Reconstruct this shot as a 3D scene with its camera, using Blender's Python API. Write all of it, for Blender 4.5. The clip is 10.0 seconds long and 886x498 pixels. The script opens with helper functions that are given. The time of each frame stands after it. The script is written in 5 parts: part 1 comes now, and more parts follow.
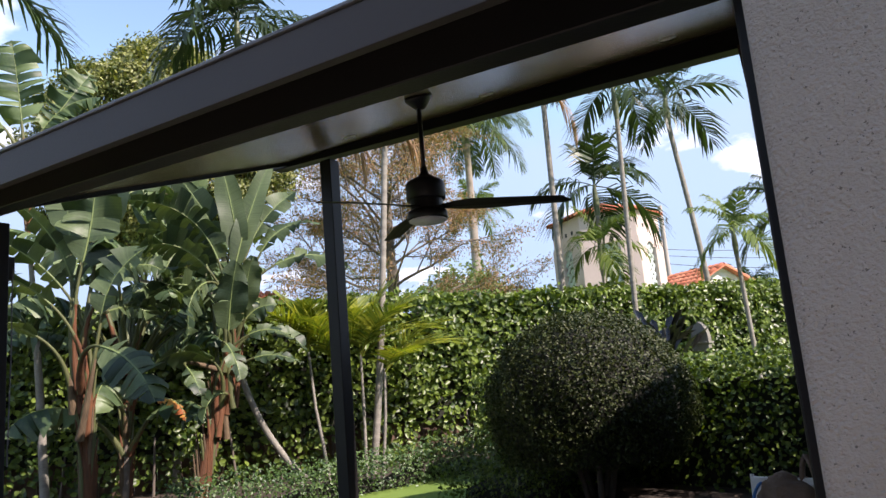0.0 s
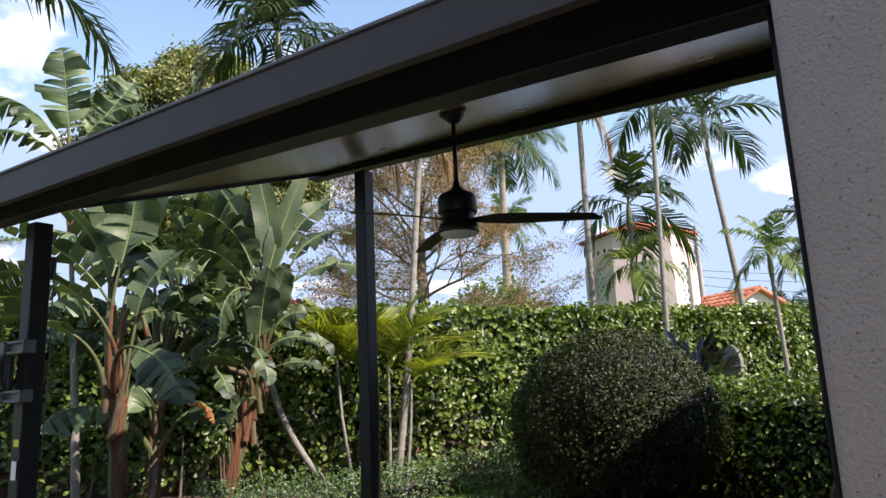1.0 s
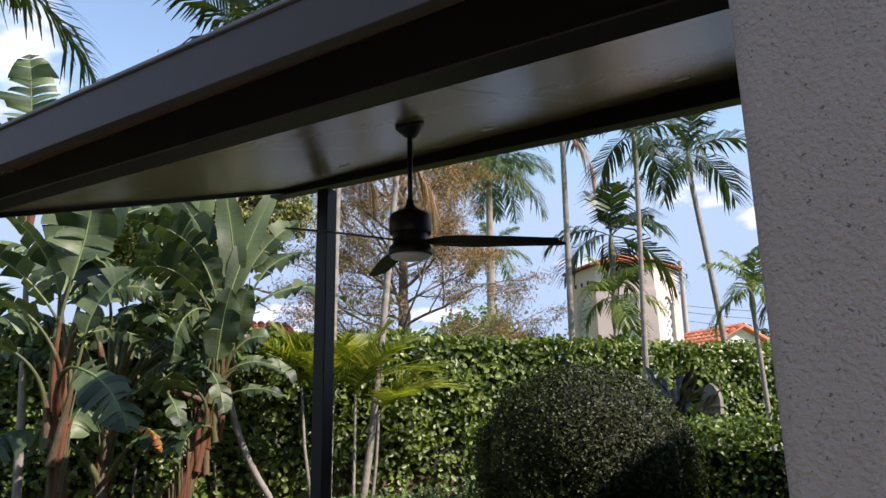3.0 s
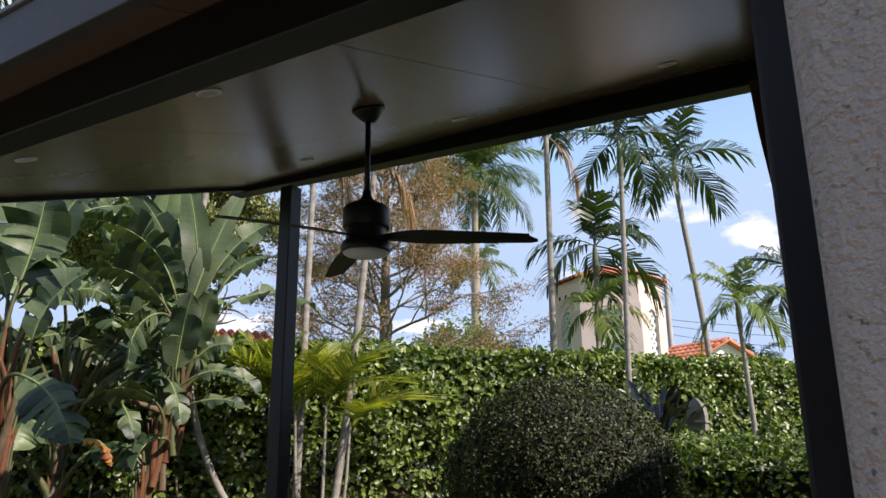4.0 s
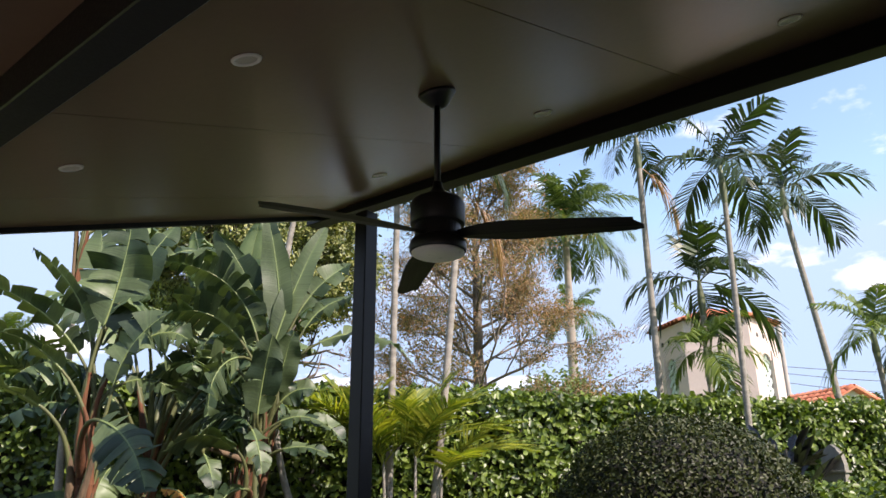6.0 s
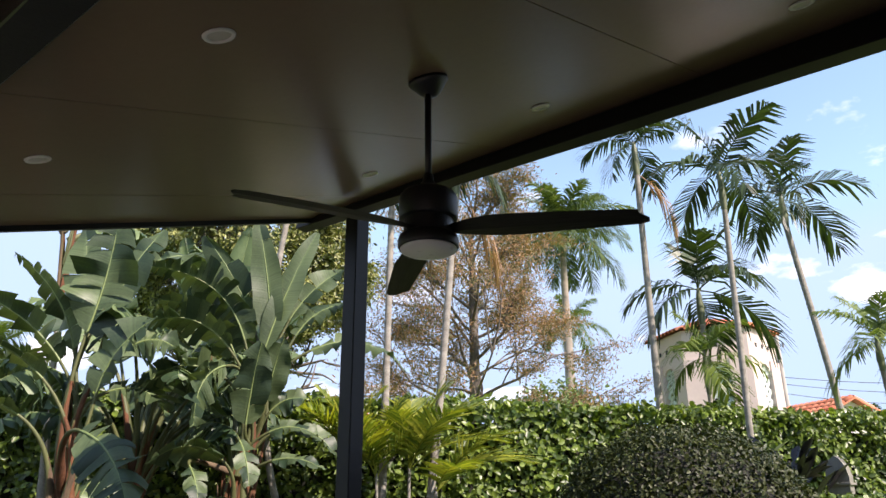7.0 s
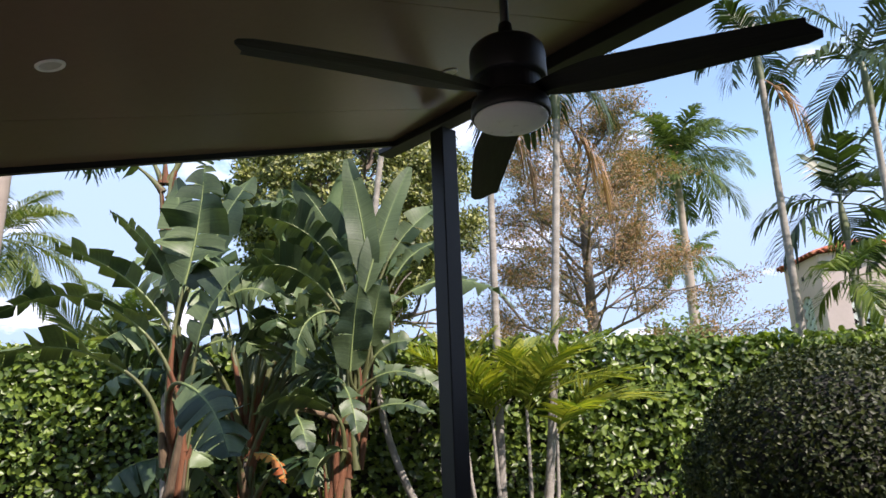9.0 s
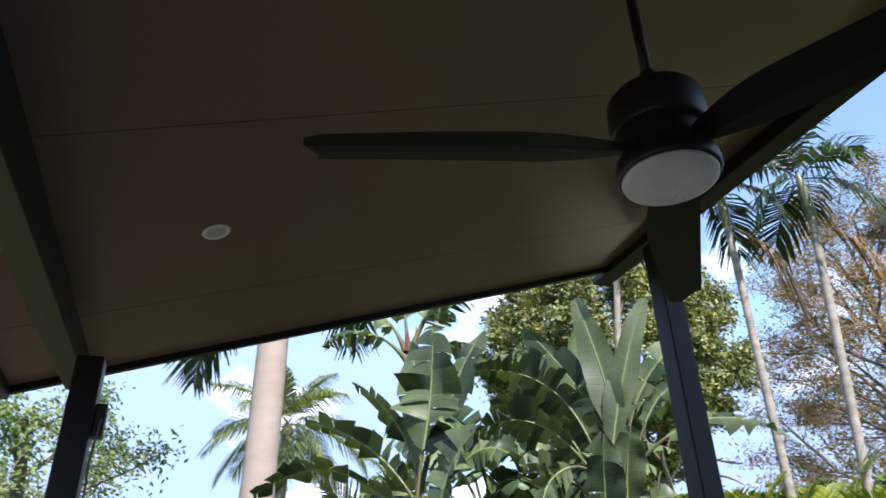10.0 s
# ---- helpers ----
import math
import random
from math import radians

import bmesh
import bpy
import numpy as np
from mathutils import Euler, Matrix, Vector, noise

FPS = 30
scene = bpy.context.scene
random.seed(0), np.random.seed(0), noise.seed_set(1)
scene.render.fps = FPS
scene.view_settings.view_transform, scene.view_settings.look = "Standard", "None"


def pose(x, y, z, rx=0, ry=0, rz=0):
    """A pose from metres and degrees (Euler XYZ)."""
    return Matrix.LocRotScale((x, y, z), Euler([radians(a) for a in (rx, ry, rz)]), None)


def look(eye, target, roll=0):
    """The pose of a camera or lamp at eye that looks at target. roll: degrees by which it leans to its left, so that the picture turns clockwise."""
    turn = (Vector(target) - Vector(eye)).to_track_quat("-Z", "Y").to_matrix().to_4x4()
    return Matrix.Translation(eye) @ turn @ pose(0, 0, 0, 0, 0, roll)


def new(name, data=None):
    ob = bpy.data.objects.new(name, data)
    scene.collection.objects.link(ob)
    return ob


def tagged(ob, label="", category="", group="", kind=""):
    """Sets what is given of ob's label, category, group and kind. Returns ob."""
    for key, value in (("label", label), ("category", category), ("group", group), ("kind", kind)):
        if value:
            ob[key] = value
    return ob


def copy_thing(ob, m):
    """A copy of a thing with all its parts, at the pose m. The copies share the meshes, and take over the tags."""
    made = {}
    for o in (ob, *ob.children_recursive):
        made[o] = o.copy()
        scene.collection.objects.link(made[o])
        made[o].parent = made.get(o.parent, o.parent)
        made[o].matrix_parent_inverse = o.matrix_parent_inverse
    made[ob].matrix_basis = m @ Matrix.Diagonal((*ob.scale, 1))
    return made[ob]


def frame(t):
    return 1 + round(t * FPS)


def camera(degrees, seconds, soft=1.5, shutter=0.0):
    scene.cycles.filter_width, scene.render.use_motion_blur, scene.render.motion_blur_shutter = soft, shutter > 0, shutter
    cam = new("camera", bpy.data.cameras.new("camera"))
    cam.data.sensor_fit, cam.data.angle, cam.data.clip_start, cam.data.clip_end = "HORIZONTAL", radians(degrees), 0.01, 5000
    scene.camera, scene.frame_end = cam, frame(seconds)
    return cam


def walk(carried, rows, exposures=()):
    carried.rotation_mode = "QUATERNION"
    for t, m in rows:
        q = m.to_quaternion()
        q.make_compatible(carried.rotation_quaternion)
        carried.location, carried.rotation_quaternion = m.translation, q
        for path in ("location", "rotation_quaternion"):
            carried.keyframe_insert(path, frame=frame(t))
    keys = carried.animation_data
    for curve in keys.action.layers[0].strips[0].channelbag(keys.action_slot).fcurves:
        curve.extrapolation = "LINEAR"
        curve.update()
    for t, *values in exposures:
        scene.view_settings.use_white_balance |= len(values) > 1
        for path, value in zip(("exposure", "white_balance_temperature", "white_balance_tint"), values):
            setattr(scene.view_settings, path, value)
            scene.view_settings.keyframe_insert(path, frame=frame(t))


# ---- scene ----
cam = camera(63.0, 10.0, shutter=0.15)
PATH = [
    (0, (-0.088, 0.265, 1.363), (-1.142, 1.927, 1.717), -4.9),
    (0.5, (-0.057, 0.251, 1.36), (-1.143, 1.889, 1.732), -3.9),
    (1, (-0.07, 0.25, 1.359), (-1.19, 1.859, 1.754), -2.6),
    (1.5, (-0.088, 0.262, 1.369), (-1.223, 1.859, 1.77), -1.5),
    (2, (-0.086, 0.278, 1.378), (-1.195, 1.888, 1.797), -0.9),
    (2.5, (-0.074, 0.421, 1.388), (-1.176, 2.03, 1.834), -1.1),
    (4, (-0.195, 0.977, 1.416), (-1.242, 2.607, 1.916), -0.5),
    (4.5, (-0.25, 1.17, 1.425), (-1.398, 2.73, 1.922), -0.1),
    (5, (-0.312, 1.35, 1.424), (-1.618, 2.782, 1.918), 0.6),
    (5.5, (-0.395, 1.4, 1.37), (-1.705, 2.817, 1.895), 0.4),
    (6, (-0.465, 1.43, 1.326), (-1.687, 2.873, 1.976), -0.5),
    (6.2, (-0.484, 1.445, 1.334), (-1.68, 2.9, 2.005), -0.4),
    (7.5, (-0.608, 1.694, 1.337), (-1.847, 3.112, 2.01), -0.8),
    (8, (-0.631, 1.785, 1.321), (-1.944, 3.155, 1.954), -0.6),
    (8.5, (-0.744, 1.906, 1.314), (-2.141, 3.229, 1.857), -0.4),
    (9, (-0.932, 2.077, 1.33), (-2.386, 3.333, 1.883), -2.1),
    (9.5, (-1.049, 2.325, 1.34), (-2.666, 3.28, 2.025), -1.8),
    (9.75, (-1.086, 2.422, 1.347), (-2.720, 3.189, 2.233), -1.85),
    (10, (-1.121, 2.518, 1.35), (-2.77, 3.096, 2.323), -1.9),
]
walk(cam, [(t, look(eye, target, roll)) for t, eye, target, roll in PATH],
     exposures=[(t, e, k, 25) for t, e, k in ((0.0, 1.08, 6850), (2.5, 0.88, 6800), (4.5, 0.85, 6900), (6.0, 1.11, 6950), (7.5, 1.19, 6950), (9.0, 1.15, 6700), (10.0, 1.28, 6250))])

# ---- world, sun ----
SUN_AZ, SUN_EL = 3.0, 43.0      # degrees, azimuth from +x towards +y
world = bpy.data.worlds.new("sky")
scene.world = world
world.use_nodes = True
wn, wl = world.node_tree.nodes, world.node_tree.links
wn.clear()
w_out = wn.new("ShaderNodeOutputWorld")
w_bg = wn.new("ShaderNodeBackground")
w_bg.inputs["Strength"].default_value = 0.15
w_sky = wn.new("ShaderNodeTexSky")
w_sky.sky_type = "NISHITA"
w_sky.sun_disc = False
w_sky.sun_elevation = radians(SUN_EL)
w_sky.sun_rotation = radians(90 - SUN_AZ)
w_sky.air_density, w_sky.dust_density, w_sky.ozone_density = 1.0, 0.1, 1.0
w_co = wn.new("ShaderNodeTexCoord")
w_sep = wn.new("ShaderNodeSeparateXYZ")
wl.new(w_co.outputs["Generated"], w_sep.inputs[0])
w_add = wn.new("ShaderNodeMath")
w_add.operation = "ADD"
w_add.inputs[1].default_value = 0.25
wl.new(w_sep.outputs["Z"], w_add.inputs[0])
w_div = wn.new("ShaderNodeVectorMath")
w_div.operation = "DIVIDE"
w_cmb = wn.new("ShaderNodeCombineXYZ")
for k in ("X", "Y", "Z"):
    wl.new(w_add.outputs[0], w_cmb.inputs[k])
wl.new(w_co.outputs["Generated"], w_div.inputs[0])
wl.new(w_cmb.outputs[0], w_div.inputs[1])
w_noise = wn.new("ShaderNodeTexNoise")
w_noise.inputs["Scale"].default_value = 2.1
w_noise.inputs["Detail"].default_value = 7.0
w_noise.inputs["Roughness"].default_value = 0.55
wl.new(w_div.outputs[0], w_noise.inputs["Vector"])
w_ramp = wn.new("ShaderNodeValToRGB")
w_ramp.color_ramp.elements[0].position = 0.56
w_ramp.color_ramp.elements[1].position = 0.69
wl.new(w_noise.outputs["Fac"], w_ramp.inputs[0])
w_mix = wn.new("ShaderNodeMixRGB")
w_mix.inputs[2].default_value = (6.6, 6.7, 6.9, 1)
wl.new(w_ramp.outputs[0], w_mix.inputs[0])
w_lim = wn.new("ShaderNodeMixRGB")
w_lim.blend_type = "DARKEN"
w_lim.inputs[0].default_value = 1.0
w_lim.inputs[2].default_value = (1.85, 2.72, 3.8, 1)
w_tone = wn.new("ShaderNodeMixRGB")
w_tone.blend_type = "MULTIPLY"
w_tone.inputs[0].default_value = 1.0
w_tone.inputs[2].default_value = (1.05, 1.13, 1.03, 1)
wl.new(w_sky.outputs[0], w_tone.inputs[1])
wl.new(w_tone.outputs[0], w_lim.inputs[1])
wl.new(w_lim.outputs[0], w_mix.inputs[1])
wl.new(w_mix.outputs[0], w_bg.inputs["Color"])
wl.new(w_bg.outputs[0], w_out.inputs[0])

sun = new("sun", bpy.data.lights.new("sun", "SUN"))
sun.data.energy, sun.data.angle, sun.data.color = 4.4, radians(0.5), (1.0, 0.95, 0.86)
sd = Vector((math.cos(radians(SUN_EL)) * math.cos(radians(SUN_AZ)), math.cos(radians(SUN_EL)) * math.sin(radians(SUN_AZ)), math.sin(radians(SUN_EL))))
sun.matrix_world = look(sd * 60, (0, 0, 0))


# ---- materials ----
def material(name, low, high, rough=0.6, metal=0.0, scale=4.0, fine=60.0, bump=0.15, stretch=(1, 1, 1), island=False, piece=False,
             through_light=0.0, spec=0.5, rough_var=0.1, spots=None):
    """A surface with two scales of colour variation, fine relief, and, for leaves, light that passes through."""
    m = bpy.data.materials.new(name)
    m.use_nodes = True
    n, l = m.node_tree.nodes, m.node_tree.links
    b = n["Principled BSDF"]
    co = n.new("ShaderNodeTexCoord")
    mp = n.new("ShaderNodeMapping")
    mp.inputs["Scale"].default_value = stretch
    l.new(co.outputs["Object"], mp.inputs["Vector"])
    big, small = n.new("ShaderNodeTexNoise"), n.new("ShaderNodeTexNoise")
    for t, sc, de in ((big, scale, 4.0), (small, fine, 3.0)):
        t.inputs["Scale"].default_value, t.inputs["Detail"].default_value = sc, de
        l.new(mp.outputs[0], t.inputs["Vector"])
    mix = n.new("ShaderNodeMath")
    mix.operation = "MULTIPLY_ADD"
    mix.inputs[1].default_value = 0.35
    l.new(small.outputs["Fac"], mix.inputs[0])
    last = n.new("ShaderNodeMath")
    last.operation = "MULTIPLY"
    last.inputs[1].default_value = 0.65
    l.new(big.outputs["Fac"], last.inputs[0])
    l.new(last.outputs[0], mix.inputs[2])
    fac = mix.outputs[0]
    if island or piece:
        if island:
            r = n.new("ShaderNodeNewGeometry").outputs["Random Per Island"]
        else:
            r = n.new("ShaderNodeObjectInfo").outputs["Random"]
        av = n.new("ShaderNodeMath")
        av.operation = "MULTIPLY_ADD"
        av.inputs[1].default_value = 0.6
        sub = n.new("ShaderNodeMath")
        sub.operation = "MULTIPLY_ADD"
        sub.inputs[1].default_value, sub.inputs[2].default_value = 0.8, -0.2
        l.new(fac, sub.inputs[0])
        l.new(r, av.inputs[0])
        l.new(sub.outputs[0], av.inputs[2])
        fac = av.outputs[0]
    ramp = n.new("ShaderNodeValToRGB")
    ramp.color_ramp.elements[0].position, ramp.color_ramp.elements[1].position = 0.25, 0.75
    ramp.color_ramp.elements[0].color, ramp.color_ramp.elements[1].color = (*low, 1), (*high, 1)
    l.new(fac, ramp.inputs[0])
    colour = ramp.outputs[0]
    if spots:
        sp = n.new("ShaderNodeTexNoise")
        sp.inputs["Scale"].default_value, sp.inputs["Detail"].default_value = spots[0], 2.0
        l.new(mp.outputs[0], sp.inputs["Vector"])
        sr = n.new("ShaderNodeValToRGB")
        sr.color_ramp.elements[0].position, sr.color_ramp.elements[1].position = spots[1], spots[1] + 0.05
        l.new(sp.outputs["Fac"], sr.inputs[0])
        mx = n.new("ShaderNodeMixRGB")
        mx.inputs[2].default_value = (*spots[2], 1)
        l.new(sr.outputs[0], mx.inputs[0])
        l.new(colour, mx.inputs[1])
        colour = mx.outputs[0]
    l.new(colour, b.inputs["Base Color"])
    rr = n.new("ShaderNodeMapRange")
    rr.inputs["To Min"].default_value, rr.inputs["To Max"].default_value = max(rough - rough_var, 0.02), min(rough + rough_var, 1)
    l.new(small.outputs["Fac"], rr.inputs["Value"])
    l.new(rr.outputs[0], b.inputs["Roughness"])
    b.inputs["Metallic"].default_value = metal
    b.inputs["Specular IOR Level"].default_value = spec
    if bump:
        bp = n.new("ShaderNodeBump")
        bp.inputs["Strength"].default_value, bp.inputs["Distance"].default_value = bump, 0.01
        l.new(small.outputs["Fac"], bp.inputs["Height"])
        l.new(bp.outputs[0], b.inputs["Normal"])
    if through_light:
        tr = n.new("ShaderNodeBsdfTranslucent")
        br = n.new("ShaderNodeMixRGB")
        br.blend_type = "MULTIPLY"
        br.inputs[0].default_value = 1.0
        br.inputs[2].default_value = (1.5, 1.6, 0.55, 1)
        l.new(colour, br.inputs[1])
        l.new(br.outputs[0], tr.inputs["Color"])
        ms = n.new("ShaderNodeMixShader")
        ms.inputs[0].default_value = through_light
        l.new(b.outputs[0], ms.inputs[1])
        l.new(tr.outputs[0], ms.inputs[2])
        l.new(ms.outputs[0], n["Material Output"].inputs["Surface"])
    return m


M_BRONZE = material("bronze_aluminium", (0.011, 0.0105, 0.011), (0.018, 0.017, 0.018), 0.42, 0.0, 3, 90, 0.05, spec=0.22)
M_FASCIA = material("bronze_fascia", (0.036, 0.029, 0.026), (0.049, 0.040, 0.036), 0.5, 0.0, 2, 90, 0.04, spec=0.3)
# brown for cream panels: the shade under the roof is put into the colour
M_CEIL = material("shaded_ceiling_panel", (0.148, 0.099, 0.071), (0.170, 0.115, 0.083), 0.27, 0.0, 0.8, 30, 0.0, rough_var=0.004, spec=0.15)
# warm tint of the reflected light, set as colour
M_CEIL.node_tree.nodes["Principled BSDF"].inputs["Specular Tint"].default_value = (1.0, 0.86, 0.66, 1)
M_ROOFTOP = material("roof_skin", (0.30, 0.30, 0.30), (0.42, 0.42, 0.42), 0.5, 0, 2, 40, 0.05)
M_STUCCO = material("cream_stucco", (0.33, 0.295, 0.26), (0.43, 0.385, 0.345), 0.9, 0, 3, 190, 1.0, spots=(170.0, 0.665, (0.17, 0.15, 0.13)))
# the buttress's shade is put into this dark brown
M_BROWN = material("shaded_buttress_brown", (0.035, 0.018, 0.012), (0.075, 0.038, 0.026), 0.6, 0, 3, 40, 0.2, stretch=(1, 1, 0.15))
M_FENCE = material("brown_fence_board", (0.055, 0.032, 0.022), (0.12, 0.075, 0.052), 0.85, 0, 4, 50, 0.4, stretch=(1, 1, 0.15), piece=True)
M_FAN = material("matte_dark_bronze", (0.009, 0.0085, 0.010), (0.016, 0.015, 0.017), 0.45, 0.0, 5, 120, 0.05)
M_BLADE = material("dark_wood_blade", (0.005, 0.0042, 0.0042), (0.012, 0.0095, 0.009), 0.55, 0.0, 9, 80, 0.12, stretch=(0.12, 1, 1), spec=0.25)
M_LENS = material("opal_glass", (0.72, 0.72, 0.72), (0.80, 0.80, 0.80), 0.3, 0, 3, 40, 0.0)
M_LAMPRIM = material("white_lamp_rim", (0.62, 0.61, 0.58), (0.72, 0.71, 0.68), 0.45, 0, 5, 60, 0.0)
M_LAMPIN = material("frosted_lamp_lens", (0.40, 0.38, 0.34), (0.50, 0.48, 0.44), 0.5, 0, 5, 60, 0.0)
M_STEEL = material("grey_metal", (0.075, 0.075, 0.08), (0.15, 0.15, 0.155), 0.5, 0.25, 8, 60, 0.1)
M_BLACK = material("black_plastic", (0.012, 0.012, 0.013), (0.025, 0.025, 0.027), 0.5, 0, 6, 80, 0.05)
M_YELLOW = material("yellow_sticker", (0.62, 0.56, 0.04), (0.72, 0.66, 0.06), 0.5, 0, 6, 60, 0.0)
M_WHITE = material("white_sticker", (0.70, 0.70, 0.70), (0.8, 0.8, 0.8), 0.5, 0, 6, 60, 0.0)
M_LAWN = material("lawn_grass", (0.085, 0.15, 0.02), (0.16, 0.25, 0.04), 0.8, 0, 1.2, 50, 0.6)
M_SOIL = material("garden_soil", (0.020, 0.014, 0.010), (0.055, 0.038, 0.026), 0.95, 0, 2, 30, 0.8)
M_PAVER = material("stone_pavers", (0.16, 0.135, 0.11), (0.24, 0.21, 0.175), 0.8, 0, 2, 30, 0.3, piece=True)
M_CLUSIA = material("clusia_leaf", (0.030, 0.062, 0.012), (0.165, 0.235, 0.038), 0.40, 0, 3, 30, 0.05, island=True, through_light=0.28)
M_BOX = material("topiary_leaf", (0.014, 0.026, 0.008), (0.047, 0.061, 0.016), 0.5, 0, 3, 30, 0.05, island=True, spec=0.26, through_light=0.15, spots=(2.6, 0.74, (0.035, 0.022, 0.010)))
M_LOW = material("low_hedge_leaf", (0.028, 0.066, 0.020), (0.095, 0.165, 0.050), 0.42, 0, 3, 30, 0.05, island=True, through_light=0.22)
M_FICUS = material("middle_hedge_leaf", (0.028, 0.060, 0.011), (0.130, 0.195, 0.028), 0.42, 0, 3, 30, 0.05, island=True, through_light=0.25)
# near-black: the shade among the twigs is put into the core's colour
M_INNER = material("inner_shade_core", (0.006, 0.008, 0.004), (0.017, 0.017, 0.010), 0.9, 0, 5, 30, 0.8)
M_BOP = material("banana_like_leaf", (0.016, 0.035, 0.014), (0.080, 0.115, 0.048), 0.50, 0, 2.0, 40, 0.1, island=True, through_light=0.16)


def add_veins(m):
    """Parallel side veins across a paddle leaf, in colour and relief, and a paler stripe beside the midrib."""
    n, l = m.node_tree.nodes, m.node_tree.links
    b = n["Principled BSDF"]
    a, o = n.new("ShaderNodeAttribute"), n.new("ShaderNodeAttribute")
    a.attribute_name, o.attribute_name = "along_rib", "out_rib"
    slant = n.new("ShaderNodeMath")
    slant.operation = "MULTIPLY_ADD"
    slant.inputs[1].default_value = -0.035
    l.new(o.outputs["Fac"], slant.inputs[0])
    l.new(a.outputs["Fac"], slant.inputs[2])
    cx = n.new("ShaderNodeCombineXYZ")
    l.new(slant.outputs[0], cx.inputs["X"])
    vein = n.new("ShaderNodeTexNoise")
    vein.inputs["Scale"].default_value, vein.inputs["Detail"].default_value, vein.inputs["Roughness"].default_value = 42.0, 3.0, 0.7
    l.new(cx.outputs[0], vein.inputs["Vector"])
    tone = n.new("ShaderNodeMapRange")
    tone.inputs["From Min"].default_value, tone.inputs["From Max"].default_value = 0.3, 0.7
    tone.inputs["To Min"].default_value, tone.inputs["To Max"].default_value = 0.72, 1.32
    l.new(vein.outputs["Fac"], tone.inputs["Value"])
    edge = n.new("ShaderNodeMapRange")
    edge.inputs["From Max"].default_value = 0.22
    edge.inputs["To Min"].default_value, edge.inputs["To Max"].default_value = 1.5, 1.0
    l.new(o.outputs["Fac"], edge.inputs["Value"])
    both = n.new("ShaderNodeMath")
    both.operation = "MULTIPLY"
    l.new(tone.outputs[0], both.inputs[0])
    l.new(edge.outputs[0], both.inputs[1])
    src = b.inputs["Base Color"].links[0].from_socket
    targets = [k.to_socket for k in src.links]
    mul = n.new("ShaderNodeVectorMath")
    mul.operation = "SCALE"
    l.new(src, mul.inputs[0])
    l.new(both.outputs[0], mul.inputs["Scale"])
    for k in targets:
        l.new(mul.outputs[0], k)
    bp = n.new("ShaderNodeBump")
    bp.inputs["Strength"].default_value, bp.inputs["Distance"].default_value = 0.55, 0.006
    l.new(vein.outputs["Fac"], bp.inputs["Height"])
    l.new(bp.outputs[0], b.inputs["Normal"])


add_veins(M_BOP)
M_BOPRIB = material("leaf_midrib", (0.11, 0.16, 0.055), (0.20, 0.25, 0.09), 0.5, 0, 3, 40, 0.1)
M_PETIOLE = material("leaf_stalk", (0.034, 0.046, 0.015), (0.12, 0.13, 0.045), 0.6, 0, 14, 80, 0.3, stretch=(1, 1, 0.12))
M_SHEATH = material("dry_leaf_sheath", (0.012, 0.008, 0.005), (0.17, 0.115, 0.065), 0.9, 0, 15, 80, 0.8, stretch=(1, 1, 0.2), island=True)
M_RUST = material("rust_brown_sheath", (0.010, 0.007, 0.004), (0.180, 0.066, 0.025), 0.85, 0, 16, 90, 0.7, stretch=(1, 1, 0.12), island=True)
M_COCO = material("coconut_frond", (0.06, 0.10, 0.03), (0.20, 0.23, 0.08), 0.45, 0, 3, 40, 0.05, island=True, through_light=0.3)
M_DEADLEAF = material("orange_dead_leaf", (0.30, 0.08, 0.015), (0.50, 0.24, 0.04), 0.7, 0, 4, 40, 0.2, island=True, through_light=0.3)
# darkened green: the backlit look of the fronds is put into the colour
M_PALM = material("backlit_palm_frond", (0.012, 0.028, 0.011), (0.042, 0.072, 0.020), 0.45, 0, 3, 40, 0.05, island=True, through_light=0.2)
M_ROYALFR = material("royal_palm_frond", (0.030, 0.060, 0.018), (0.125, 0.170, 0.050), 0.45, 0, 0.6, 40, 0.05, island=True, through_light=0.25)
# lighter copy of the frond green, with sunlight put into the colour
M_PALMLIGHT = material("sunlit_palm_frond", (0.055, 0.100, 0.022), (0.15, 0.20, 0.045), 0.45, 0, 3, 40, 0.05, island=True, through_light=0.3)
M_ARECA = material("yellow_green_frond", (0.10, 0.16, 0.018), (0.36, 0.37, 0.05), 0.45, 0, 3, 40, 0.05, island=True, through_light=0.35)
M_DEADFROND = material("dead_brown_frond", (0.15, 0.070, 0.038), (0.38, 0.235, 0.145), 0.8, 0, 3, 40, 0.1, island=True, through_light=0.2)
M_TRUNK = material("ringed_palm_trunk", (0.13, 0.12, 0.10), (0.34, 0.32, 0.275), 0.85, 0, 5, 40, 0.5, stretch=(1, 1, 2.5))
M_ROYAL = material("smooth_grey_trunk", (0.22, 0.185, 0.155), (0.31, 0.27, 0.23), 0.85, 0, 1.5, 25, 0.35, stretch=(1, 1, 3))
M_SHAFT = material("green_crownshaft", (0.075, 0.095, 0.045), (0.15, 0.17, 0.085), 0.45, 0, 4, 40, 0.1)
M_BARK = material("tree_bark", (0.075, 0.060, 0.048), (0.19, 0.16, 0.13), 0.9, 0, 4, 30, 0.7, stretch=(1, 1, 0.3))
M_CYP = material("russet_cypress_foliage", (0.095, 0.110, 0.050), (0.33, 0.180, 0.105), 0.7, 0, 0.35, 30, 0.05, island=True, through_light=0.3)
M_MANGO = material("broad_tree_leaf", (0.036, 0.060, 0.016), (0.29, 0.30, 0.095), 0.5, 0, 0.5, 30, 0.05, island=True, through_light=0.2)
